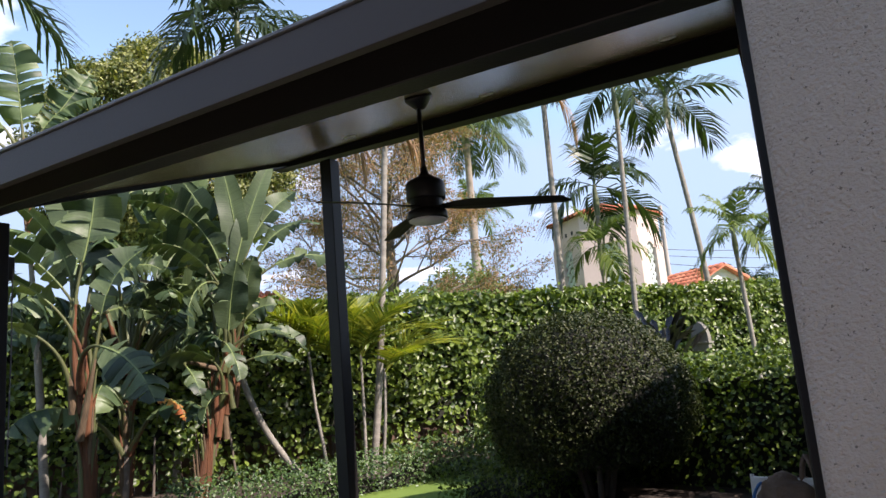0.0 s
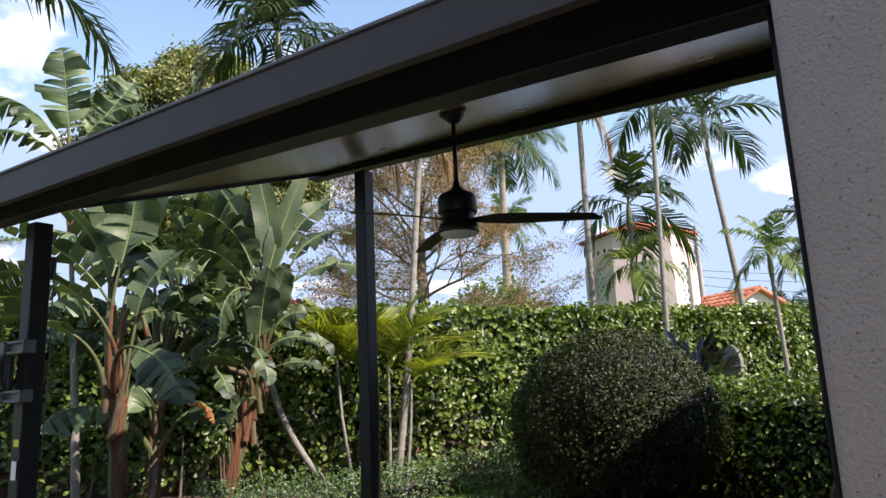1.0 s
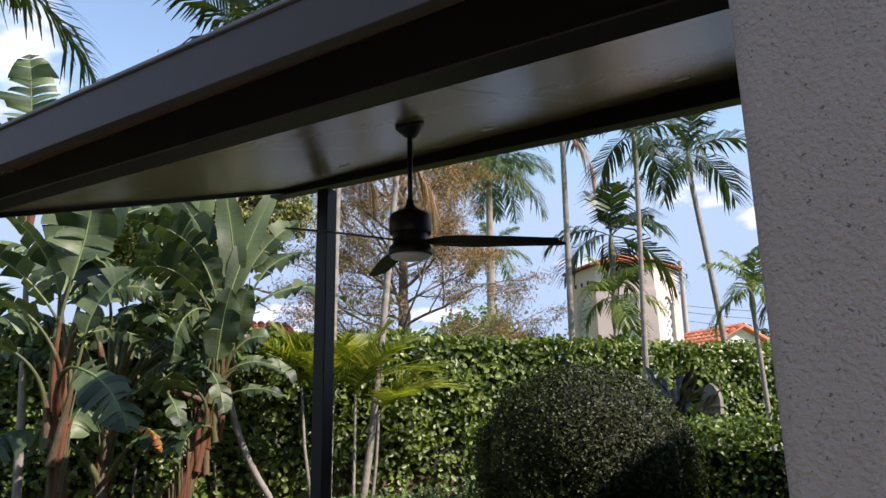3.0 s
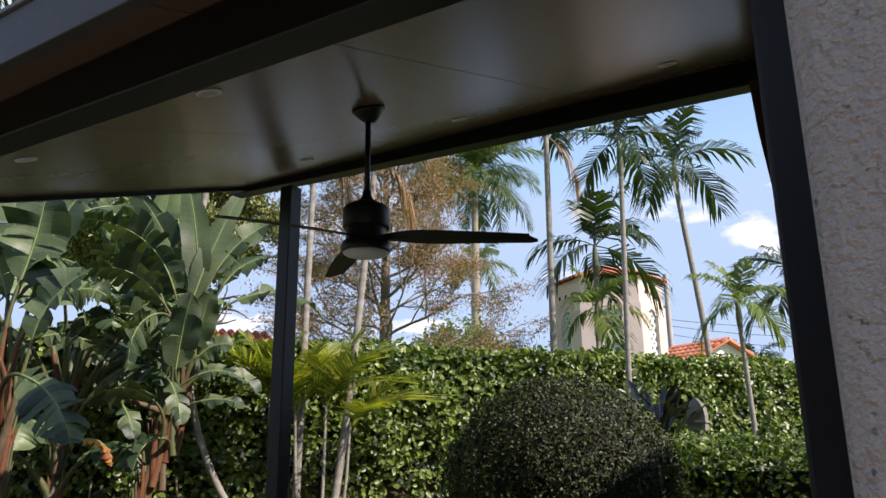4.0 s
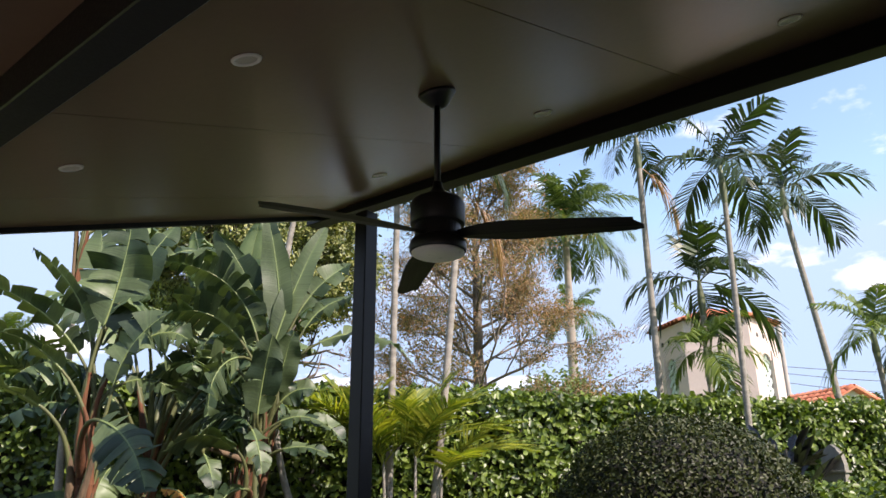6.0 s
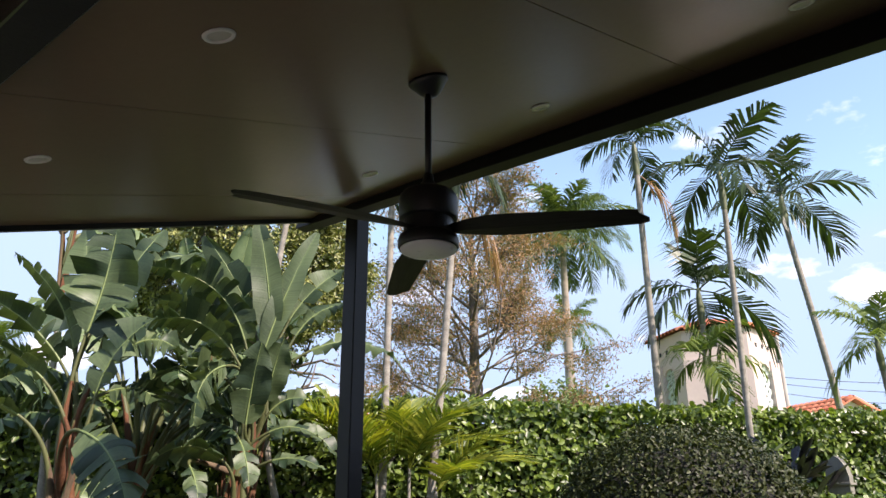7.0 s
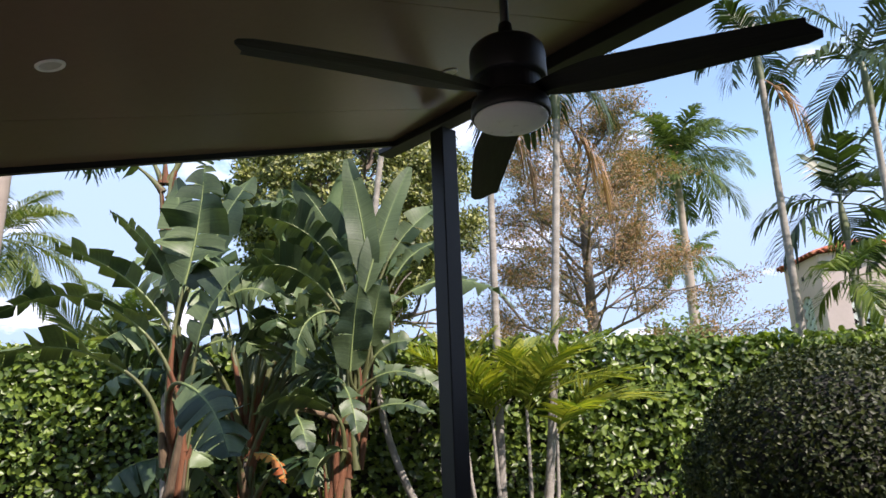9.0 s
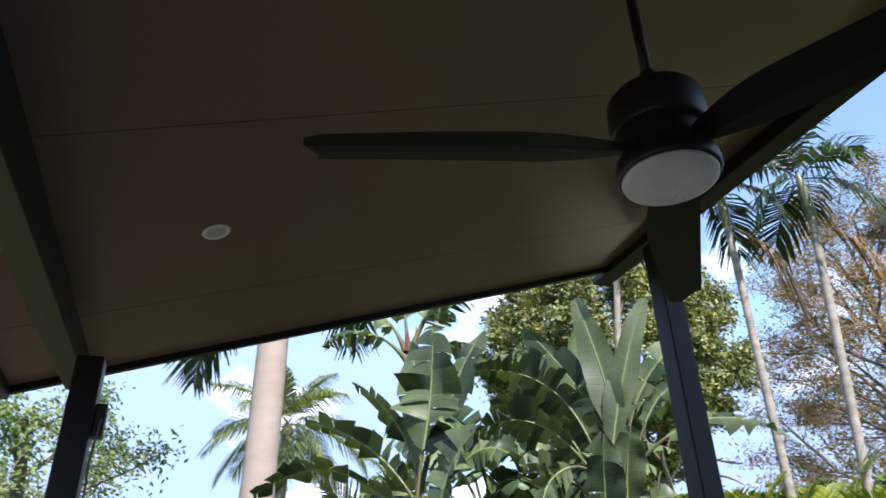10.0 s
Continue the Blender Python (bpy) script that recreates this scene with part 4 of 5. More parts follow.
# ---- giant bird-of-paradise plants ----
def paddle_leaf(L, W, e0, e1, tears, seed, stalk=0.6, stalk_r=0.018, side=0.0):
    """Arrays of a big paddle leaf: (stalk), (midrib), (blade strips) along +x from the origin. side: the sideways lean of its tip."""
    r = np.random.default_rng(seed)
    K = 40
    S = stalk + L
    ang = np.radians(e0 + (e1 - e0) * np.linspace(0, 1, K) ** 1.7)
    pts = np.zeros((K, 3))
    st = S / (K - 1)
    for i in range(1, K):
        pts[i] = pts[i - 1] + st * np.array([math.cos(ang[i]), side * (i / K) ** 2, math.sin(ang[i])])
    b0 = int(stalk / S * (K - 1))
    stalk_a = tube_arrays(pts[:b0 + 2], stalk_r * (0.85 + 1.9 * np.linspace(1, 0, b0 + 2) ** 1.6), 7)
    c0 = max(int(b0 * r.uniform(0.42, 0.75)), 3)
    wrap_a = tube_arrays(pts[:c0 + 1] + np.array([0.004, 0.003, 0]), stalk_r * (0.85 + 2.1 * np.linspace(1, 0.1, c0 + 1) ** 1.2) * (1 + r.normal(0, 0.06, c0 + 1)), 6)
    rib_a = tube_arrays(pts[b0:], np.linspace(stalk_r * 0.6, 0.002, K - b0), 6)
    edges = [0.0]
    while edges[-1] < 1:
        edges.append(edges[-1] + r.uniform(0.35, 1.6) / (tears if tears < 3 else tears * 1.5))
    edges[-1] = 1.0

    def at(u):
        f = b0 + u * (K - 1 - b0)
        j = min(int(f), K - 2)
        p = pts[j] + (pts[j + 1] - pts[j]) * (f - j)
        t = unit(pts[j + 1] - pts[j])
        return p, t, unit(np.cross(np.cross(t, [0, 0, 1.0] if abs(t[2]) < 0.97 else [1.0, 0, 0]), t))

    def half(u):
        return W * 0.5 * (math.sin(math.pi * min(u * 0.80 + 0.16, 1.0)) ** 0.65) * (1 if u < 0.9 else math.sqrt(max(1 - ((u - 0.9) / 0.1) ** 2, 0)) * 0.75 + 0.25)
    vee = r.uniform(0.30, 0.6) if e1 > 20 else r.uniform(-0.75, -0.1)
    vs, fs, k = [], [], 0
    for sg in (-1, 1):
        for a, b in zip(edges, edges[1:]):
            droop = r.uniform(0.05, 1.0)
            tilt = r.uniform(-0.32, 0.32)
            short = 1.0 if tears < 3 else r.uniform(0.80, 1.04)
            split = r.uniform(0, 1) ** 2
            nn = 4
            grid = []
            for i in range(nn + 1):
                u = a + (b - a) * i / nn
                p, t, up = at(u)
                sv = np.cross(t, up) * sg
                w = half(u) * short
                row = []
                for m in range(5):
                    q = m / 4
                    un = (u - (a + b) / 2) * (1 - (0.08 + 0.40 * split) * q * (0 if tears < 4 else 1))
                    shift = t * ((a + b) / 2 + un - u) * L
                    fwd = t * ((0.14 + 0.2 * split) * w * q)
                    bend = up * (vee * w * q - droop * 0.75 * w * q * q + tilt * w * q * (i / nn - 0.5) * 2)
                    ripple = up * 0.006 * math.sin(q * 3 + i * 2.2 + a * 40)
                    row.append(p + sv * w * q * (1 - 0.12 * q * droop) + fwd + bend + shift + ripple)
                grid.append(row)
            for i in range(nn + 1):
                vs += grid[i]
            for i in range(nn):
                for m in range(4):
                    o = k + i * 5 + m
                    fs.append((o, o + 1, o + 6, o + 5))
            k += (nn + 1) * 5
    return stalk_a, rib_a, wrap_a, (np.array(vs), np.array(fs, dtype=np.int32))


def bird_of_paradise(name, base, label, height, leaves, lean=(0, 0), fan_az=0.0, trunk_r=0.10, bark=None, low_sheath=0.10, fill=0):
    """leaves: rows of (azimuth, rise at the foot, rise at the tip, length, width, tears, stalk, foot height[, sideways lean])."""
    t = thing(name, base, label=label, category="plant")
    pts = [(0, 0, 0), (lean[0] * 0.3, lean[1] * 0.3, height * 0.35), (lean[0] * 0.7, lean[1] * 0.7, height * 0.7), (lean[0], lean[1], height)]
    obj("stem", mesh_np("stem", *tube_arrays(pts[:3], (trunk_r * 0.85, trunk_r * 0.68, trunk_r * 0.45), 10), smooth=True), bark or M_RUST, t)
    # old split sheaths round the stem
    for i in range(26):
        z = height * (low_sheath + (0.62 - min(low_sheath, 0.5)) * i / 26)
        w = trunk_r * (0.85 + 0.3 * (i / 26))
        az = fan_az + (math.pi if i % 2 else 0) + random.uniform(-0.7, 0.7)
        k = z / height
        c = np.array([lean[0] * k, lean[1] * k, z])
        u = np.array([math.cos(az), math.sin(az), 0])
        a = tube_arrays([c + u * w * 0.3 - [0, 0, 0.28], c + u * w * 0.65, c + u * w * 0.95 + [0, 0, 0.20], c + u * w * (1.0 + 0.5 * random.random()) + [0, 0, random.uniform(0.28, 0.5)]],
                        (trunk_r * 0.30, trunk_r * 0.30, trunk_r * 0.20, 0.006), 6)
        obj("sheath", mesh_np("sheath", *a, smooth=True), (M_RUST, M_SHEATH, M_PETIOLE, M_RUST, M_PETIOLE)[i % 5 if i > 8 else i % 2], t)
    leaves = list(leaves)
    for i in range(fill):
        leaves.append((random.uniform(5, 265), random.uniform(60, 82), random.uniform(-70, 10), random.uniform(0.9, 1.2), random.uniform(0.40, 0.54), 12, random.uniform(0.8, 1.2), height * random.uniform(0.6, 0.9)))
    for i, (az, e0, e1, L, W, tears, stalk, zh, *tip) in enumerate(leaves):
        sa, ra, wa, ba = paddle_leaf(L, W, e0, e1, tears, 100 + i, stalk, side=random.uniform(-0.18, 0.18))
        lf = obj("leaf", mesh_np("leaf", *ba, smooth=True), M_BOP, t)
        k = min(zh / height, 1)
        fan = 0.5 * trunk_r * math.cos(radians(az) - fan_az)
        lf.matrix_basis = Matrix.Translation((lean[0] * k + fan * math.cos(fan_az), lean[1] * k + fan * math.sin(fan_az), zh)) @ Matrix.Rotation(radians(tip[0] if tip else 0), 4, (0.707, -0.707, 0)) @ Matrix.Rotation(radians(az), 4, "Z")
        obj("stalk", mesh_np("stalk", *sa, smooth=True), M_PETIOLE, lf)
        obj("midrib", mesh_np("midrib", *ra, smooth=True), M_BOPRIB, lf)
        obj("sheath", mesh_np("sheath", *wa, smooth=True), (M_RUST, M_PETIOLE, M_RUST, M_SHEATH)[i % 4], lf)
    return t


ACROSS = np.array([math.cos(radians(62)), math.sin(radians(62)), 0.0])      # along the row of plants
BEFORE = np.array([math.sin(radians(62)), -math.cos(radians(62)), 0.0])     # towards the patio


def arched_leaf(foot, base, tip, sag, W, tears, face, seed):
    """Arrays of a paddle leaf from foot over its base to its tip. sag: the rise of its arch; face: how far the blade turns towards the patio."""
    r = np.random.default_rng(seed)
    foot, base, tip = (np.asarray(p, dtype=float) for p in (foot, base, tip))
    chord = tip - base
    L = float(np.linalg.norm(chord))
    lift = np.array([0, 0, 1.0]) - unit(chord) * unit(chord)[2]
    ctrl = base + chord * 0.5 + (unit(lift) if np.linalg.norm(lift) > 0.2 else ACROSS) * 2 * sag
    t0 = unit(ctrl - base)

    def curve(a, b, c, n):
        q = np.linspace(0, 1, n)[:, None]
        return a * (1 - q) ** 2 + b * 2 * q * (1 - q) + c * q ** 2
    sl = float(np.linalg.norm(base - foot))
    st = curve(foot, base - t0 * sl * 0.45, base, 14)
    stalk_a = tube_arrays(st, 0.014 + 0.022 * np.linspace(1, 0, 14) ** 1.5, 8)
    c0 = int(14 * r.uniform(0.4, 0.7))
    wrap_a = tube_arrays(st[:c0 + 1] + np.array([0.004, 0.003, 0]), (0.016 + 0.026 * np.linspace(1, 0.1, c0 + 1) ** 1.2) * (1 + r.normal(0, 0.07, c0 + 1)), 7)
    K = 33
    pts = curve(base, ctrl, tip, K)
    rib_a = tube_arrays(pts, np.linspace(0.012, 0.002, K), 6)
    side0 = BEFORE * math.cos(radians(face)) + unit(np.cross(t0, BEFORE)) * math.sin(radians(face))
    vee = r.uniform(0.15, 0.45) * (1 if face < 50 else 0.6)
    curl = r.uniform(0.1, 0.35)
    wob = 1 + 0.05 * np.sin(np.linspace(0, 17, K) + seed) + r.normal(0, 0.012, K)
    vs, fs, k, along_rib, out_rib = [], [], 0, [], []
    for sg in (-1, 1):
        edges = [0.0]
        while edges[-1] < 1:
            edges.append(edges[-1] + r.uniform(0.5, 1.5) / max(tears, 0.8))
        edges[-1] = 1.0
        for a, b in zip(edges, edges[1:]):
            droop, tilt, short, split = r.uniform(0.05, 0.75) if tears > 2 else curl, r.normal(0, 0.34), r.uniform(0.80, 1.05) if tears > 3 else 1.0, r.uniform(0.0, 0.5) if tears > 2 else 0.0
            nn = max(3, int((b - a) * 16))
            for i in range(nn + 1):
                u = a + (b - a) * i / nn
                f = u * (K - 1)
                j = min(int(f), K - 2)
                p, t = pts[j] + (pts[j + 1] - pts[j]) * (f - j), unit(pts[j + 1] - pts[j])
                sv = unit(side0 - t * np.dot(side0, t))
                nv = np.cross(t, sv)
                nv = nv if nv[2] + 0.3 * np.dot(nv, BEFORE) > 0 else -nv
                w = W * 0.5 * max(math.sin(math.pi * (0.06 + 0.91 * u ** 0.86)), 0.0) ** 0.62 * short * wob[j]
                for m in range(6):
                    q = m / 5
                    along_rib.append(u * L)
                    out_rib.append(q)
                    pull = t * ((a + b) / 2 - u) * L * split * 0.55 * q
                    vs.append(p + sv * sg * w * q * (1 - 0.10 * droop * q) + nv * (vee * w * q + tilt * w * q * (i / nn - 0.5)) - np.array([0, 0, droop * 0.75 * w * q * q])
                              + t * (0.22 * w * q) + pull + nv * (0.004 * math.sin(u * 95 + q * 2) + 0.022 * q * math.sin(u * 13 + seed + sg)))
            for i in range(nn):
                for m in range(5):
                    o = k + i * 6 + m
                    fs.append((o, o + 1, o + 7, o + 6))
            k += (nn + 1) * 6
    return stalk_a, rib_a, wrap_a, (np.array(vs), np.array(fs, dtype=np.int32)), along_rib, out_rib


def leafy_clump(t, crown, rows, seed):
    """Puts arched leaves on a plant: rows of (across, height) of base and tip, arch, forward place, width, tears, turn."""
    r = np.random.default_rng(seed)
    for i, (bu, bz, tu, tz, sag, fw, W, tears, face) in enumerate(rows):
        foot = ACROSS * (crown[0] * 0.85 + r.normal(0, 0.045) + 0.05 * (bu - crown[0])) + BEFORE * (r.normal(0, 0.03) + 0.06 * fw) + np.array([0, 0, min(crown[1] - r.uniform(0.15, 0.95), bz - 0.1)])
        base = ACROSS * bu + BEFORE * fw * 0.75 + np.array([0, 0, bz])
        tip = ACROSS * tu + BEFORE * (fw * 1.25 + 0.05) + np.array([0, 0, tz])
        sa, ra, wa, ba, along_rib, out_rib = arched_leaf(foot, base, tip, sag, W, tears, face, seed * 50 + i)
        me = mesh_np("leaf", *ba, smooth=True)
        me.attributes.new("along_rib", "FLOAT", "POINT").data.foreach_set("value", along_rib)
        me.attributes.new("out_rib", "FLOAT", "POINT").data.foreach_set("value", out_rib)
        lf = obj("leaf", me, M_BOP, t)
        obj("stalk", mesh_np("stalk", *sa, smooth=True), M_PETIOLE, lf)
        obj("midrib", mesh_np("midrib", *ra, smooth=True), M_BOPRIB, lf)
        obj("sheath", mesh_np("sheath", *wa, smooth=True), (M_RUST, M_PETIOLE, M_RUST, M_SHEATH)[i % 4], lf)


RIGHT, LEFT, TOWARD, AWAY = 45.0, 225.0, -45.0, 135.0     # azimuths as seen from the patio
plant = bird_of_paradise("bird_of_paradise_plant", (-6.95, 4.40, 0.02), "giant bird of paradise with torn paddle leaves and rust-brown sheaths", 2.35, [], lean=(-0.03, -0.06), fan_az=radians(60), trunk_r=0.075)
leafy_clump(plant, (-0.06, 2.0), [
    (-0.06, 2.79, 0.06, 3.86, 0.03, 0.10, 0.60, 6, 76),
    (0.10, 3.05, 0.46, 3.97, 0.06, -0.30, 0.42, 4, 60),
    (-0.16, 3.00, -0.26, 3.96, 0.02, -0.40, 0.38, 2, 60),
    (0.10, 2.25, 0.50, 2.88, 0.10, 0.35, 0.44, 6, 40),
    (0.06, 1.90, 0.45, 1.36, 0.10, 0.95, 0.50, 7, 66),
    (0.26, 3.50, 0.93, 3.80, 0.10, -0.50, 0.38, 6, 35)], 31)
leafy_clump(plant, (-0.09, 1.9), [
    (-0.16, 2.69, -0.77, 3.53, 0.10, -0.20, 0.42, 8, 30),
    (-0.24, 2.55, -1.11, 3.12, 0.10, 0.00, 0.46, 8, 32),
    (-0.34, 2.38, -1.47, 2.50, 0.24, 0.10, 0.44, 9, 24),
    (-0.45, 2.06, -1.51, 2.08, 0.17, 0.25, 0.42, 9, 22),
    (0.27, 2.66, 0.76, 2.56, 0.14, 0.15, 0.46, 10, 42),
    (0.18, 2.30, 0.66, 2.10, 0.12, 0.05, 0.42, 10, 40)], 32)
plant = bird_of_paradise("bird_of_paradise_plant", (-6.69, 5.40, 0.126), "leaning giant bird of paradise with tall upright new leaves", 2.3, [], lean=(0.26, 0.49), fan_az=radians(62), trunk_r=0.068)
plant.scale = (0.92, 0.92, 0.92)
leafy_clump(plant, (0.55, 2.1), [
    (0.61, 3.05, 0.37, 4.40, 0.03, 0.00, 0.34, 1, 72),
    (0.54, 2.92, 1.03, 4.31, 0.04, 0.05, 0.30, 1, 66),
    (0.42, 3.25, -0.18, 4.21, 0.05, -0.15, 0.38, 3, 68),
    (0.81, 3.31, 1.39, 3.96, 0.06, -0.10, 0.38, 4, 55),
    (0.38, 2.12, 0.44, 2.90, 0.03, 0.40, 0.42, 3, 64),
    (0.58, 2.38, 0.69, 3.00, 0.02, 0.25, 0.34, 1, 72),
    (0.32, 1.96, 0.40, 1.53, 0.05, 0.55, 0.27, 4, 65),
    (-0.11, 1.72, -0.02, 1.40, 0.03, 0.50, 0.25, 4, 60),
    (0.63, 2.27, 0.96, 2.40, 0.06, 0.20, 0.32, 3, 50)], 33)
leafy_clump(plant, (0.48, 2.0), [
    (0.86, 3.10, 1.62, 3.48, 0.15, 0.10, 0.40, 7, 34),
    (1.01, 2.93, 2.03, 2.74, 0.20, 0.25, 0.40, 9, 36),
    (0.32, 3.01, -0.66, 3.67, 0.22, 0.15, 0.56, 13, 46),
    (0.25, 2.87, -0.55, 3.38, 0.16, 0.00, 0.52, 12, 46),
    (0.15, 2.90, -0.74, 2.98, 0.20, 0.30, 0.50, 12, 42)], 34)
leafy_clump(plant, (0.40, 1.8), [
    (0.13, 2.68, -0.13, 2.06, 0.16, 0.50, 0.44, 10, 55),
    (0.07, 2.62, -0.63, 2.36, 0.16, 0.35, 0.44, 11, 45),
    (0.62, 2.06, 1.07, 2.01, 0.07, 0.35, 0.27, 5, 38),
    (0.86, 2.10, 1.28, 1.80, 0.08, 0.30, 0.25, 5, 40),
    (0.66, 1.78, 1.12, 1.68, 0.06, 0.45, 0.25, 5, 34),
    (0.19, 1.79, -0.47, 1.74, 0.14, 0.30, 0.44, 6, 38),
    (0.30, 1.40, 0.02, 1.10, 0.10, 0.40, 0.36, 4, 45),
    (0.20, 3.20, -0.30, 3.85, 0.10, -0.45, 0.44, 5, 50)], 35)
bird_of_paradise("bird_of_paradise_plant", (-7.85, 5.40, 0.02), "bird of paradise with dense torn leaves between larger stems", 2.2, [
    (LEFT, 81, 10, 1.25, 0.58, 9, 1.20, 1.70),
    (RIGHT, 81, 10, 1.25, 0.58, 9, 1.20, 1.70),
    (TOWARD, 79, -30, 1.25, 0.62, 8, 1.20, 1.70),
    (TOWARD - 30, 74, -45, 1.20, 0.58, 9, 1.10, 1.40),
    (TOWARD + 30, 75, -40, 1.20, 0.58, 9, 1.10, 1.40),
    (LEFT + 30, 68, -50, 1.15, 0.54, 8, 0.70, 1.40),
    (RIGHT - 30, 68, -50, 1.15, 0.54, 8, 0.70, 1.30),
    (TOWARD, 62, -70, 1.1, 0.55, 7, 0.60, 1.00),
    (TOWARD + 50, 56, -60, 1.0, 0.50, 6, 0.60, 0.80),
    (TOWARD - 50, 59, -60, 1.0, 0.50, 6, 0.60, 0.80),
    (AWAY, 87, 70, 1.2, 0.55, 5, 1.20, 1.70, -20),
    (AWAY, 87, 70, 1.2, 0.55, 5, 1.20, 1.70, 15)], fan_az=radians(45), trunk_r=0.07, fill=18, bark=M_BARK)
bird_of_paradise("bird_of_paradise_plant", (-8.78, 5.0, 0.02), "tall old bird of paradise with small torn leaves on top", 4.65, [
    (TOWARD, 89, 84, 1.10, 0.74, 7, 0.45, 4.5, 5),
    (AWAY, 86, 70, 1.0, 0.62, 7, 0.45, 4.5, -30),
    (LEFT, 66, 0, 0.95, 0.58, 8, 0.45, 4.5),
    (LEFT + 25, 50, -50, 0.85, 0.44, 7, 0.4, 4.4),
    (RIGHT, 70, 0, 0.85, 0.58, 8, 0.40, 4.5),
    (RIGHT + 30, 45, -50, 0.8, 0.40, 6, 0.3, 4.3)], lean=(-0.25, -0.2), fan_az=radians(45), trunk_r=0.065, bark=M_TRUNK, low_sheath=0.82)
bird_of_paradise("bird_of_paradise_plant", (-8.5, 6.55, 0.02), "bird of paradise with upright leaves and red-brown dry bases", 3.2, [
    (AWAY, 88, 80, 1.15, 0.46, 3, 0.6, 3.1, 18),
    (TOWARD, 88, 80, 1.15, 0.46, 3, 0.6, 3.1, -14),
    (TOWARD, 74, 10, 1.1, 0.50, 8, 0.6, 3.0),
    (RIGHT - 25, 60, -30, 1.1, 0.48, 8, 0.6, 2.8),
    (LEFT + 25, 60, -30, 1.1, 0.48, 8, 0.6, 2.8),
    (LEFT, 76, 30, 1.1, 0.48, 6, 0.6, 3.0)], fan_az=radians(45), trunk_r=0.08, bark=M_TRUNK, low_sheath=0.6)


# ---- broad trees ----
def limb(p, d, length, radius, depth, tubes, tips, spread, up, r, n=3):
    q = [np.array(p, dtype=float)]
    dd = unit(np.array(d, dtype=float))
    for i in range(5):
        dd = unit(dd + r.normal(0, 0.10, 3) + np.array([0, 0, up * 0.08]))
        q.append(q[-1] + dd * length / 5)
        if depth <= 1:
            tips.append((q[-1], dd))
    tubes.append(tube_arrays(q, np.linspace(radius, radius * 0.55, 6), 6 if depth > 1 else 4))
    if depth == 0:
        return
    for k in range(n):
        j = r.integers(2, 6)
        side = unit(np.cross(dd, r.normal(0, 1, 3)))
        limb(q[j], unit(dd + side * spread), length * r.uniform(0.5, 0.78), radius * 0.5, depth - 1, tubes, tips, spread, up, r, n)


def broad_tree(name, base, label, trunk_h, trunk_r, limbs, length, depth, spread, up, leaf_n, leaf_r, L, W, mat, flat=1.0, seed=1, rise=(0.2, 1.0), n=3, thick=0.42, dome=None, low=0.45):
    """A tree: tapered trunk, forking limbs, and many small leaves round the twig ends."""
    r = np.random.default_rng(seed)
    t = thing(name, base, label=label, category="tree")
    tubes, tips = [], []
    tubes.append(tube_arrays([(0, 0, 0), (0.05, 0, trunk_h * 0.4), (0, 0.08, trunk_h * 0.8), (0, 0, trunk_h * 1.05)], (trunk_r * 1.2, trunk_r, trunk_r * 0.75, trunk_r * 0.4), 10))
    for i in range(limbs):
        a = i * 2.4 + r.uniform(-0.3, 0.3)
        z = trunk_h * (low + (1 - low) * i / max(limbs - 1, 1))
        e = rise[0] + (rise[1] - rise[0]) * i / max(limbs - 1, 1)
        ll = length * (1.0 - 0.35 * i / limbs) * r.uniform(0.85, 1.1)
        limb((0, 0, z), (math.cos(a), math.sin(a), e), ll, trunk_r * thick, depth, tubes, tips, spread, up, r, n)
    obj("trunk", mesh_np("trunk", *join(tubes), smooth=True), M_BARK, t)
    T = np.array([p for p, d in tips])
    if dome:        # a dense crown: clumps of leaves all over a lumpy dome
        rx, rz, cz = dome
        D = unit(r.normal(0, 1, (420, 3)))
        lump = 1 + 0.10 * np.sin(D[:, :1] * 5 + 1) * np.cos(D[:, 1:2] * 4) + r.normal(0, 0.05, (420, 1))
        T = D * lump * np.array([rx, rx, rz]) * (0.72 + 0.28 * r.uniform(0, 1, (420, 1)) ** 0.4) + np.array([0, 0, cz])
    idx = r.integers(0, len(T), leaf_n)
    P = T[idx] + r.normal(0, 1, (leaf_n, 3)) * np.array([leaf_r, leaf_r, leaf_r * flat])
    c = T.mean(axis=0)
    N = unit((P - c) * 0.5 + np.array([0, 0, 1.2]))
    state = scatter_leaves(P, N, L, W, jitter=1.3, lift=0.3)
    obj("crown", mesh_np("crown", *state), mat, t)
    return t


broad_tree("bald_cypress", (-15.7, 21.2, 0.0), "wide open cypress with russet autumn foliage on grey limbs", 10.9, 0.20, 32, 3.2, 3, 0.75, 0.5, 66000, 0.22, 0.13, 0.032, M_CYP, flat=0.35, seed=5, rise=(0.2, 0.9), thick=0.30, low=0.24)
broad_tree("shade_tree", (-17.9, 13.3, 0.0), "large dense broad-leaved green tree behind the garden", 9.0, 0.40, 20, 2.0, 2, 0.9, 0.8, 120000, 0.19, 0.13, 0.058, M_MANGO, flat=0.75, seed=8, rise=(0.0, 1.5), thick=0.3, dome=(3.35, 3.2, 8.4))
broad_tree("feathery_tree", (-15.0, -0.2, 0.0), "light open tree with small pale green leaves", 4.4, 0.12, 8, 2.2, 2, 0.8, 0.6, 9000, 0.20, 0.10, 0.05, M_PALE, flat=0.7, seed=11, rise=(0.1, 1.2))
broad_tree("distant_tree", (-1.5, 30.0, 0.0), "far rounded green tree beyond the tiled roof", 3.4, 0.2, 8, 1.7, 2, 0.8, 0.8, 7000, 0.35, 0.28, 0.14, M_PALE, flat=0.7, seed=13, rise=(0.2, 1.4))
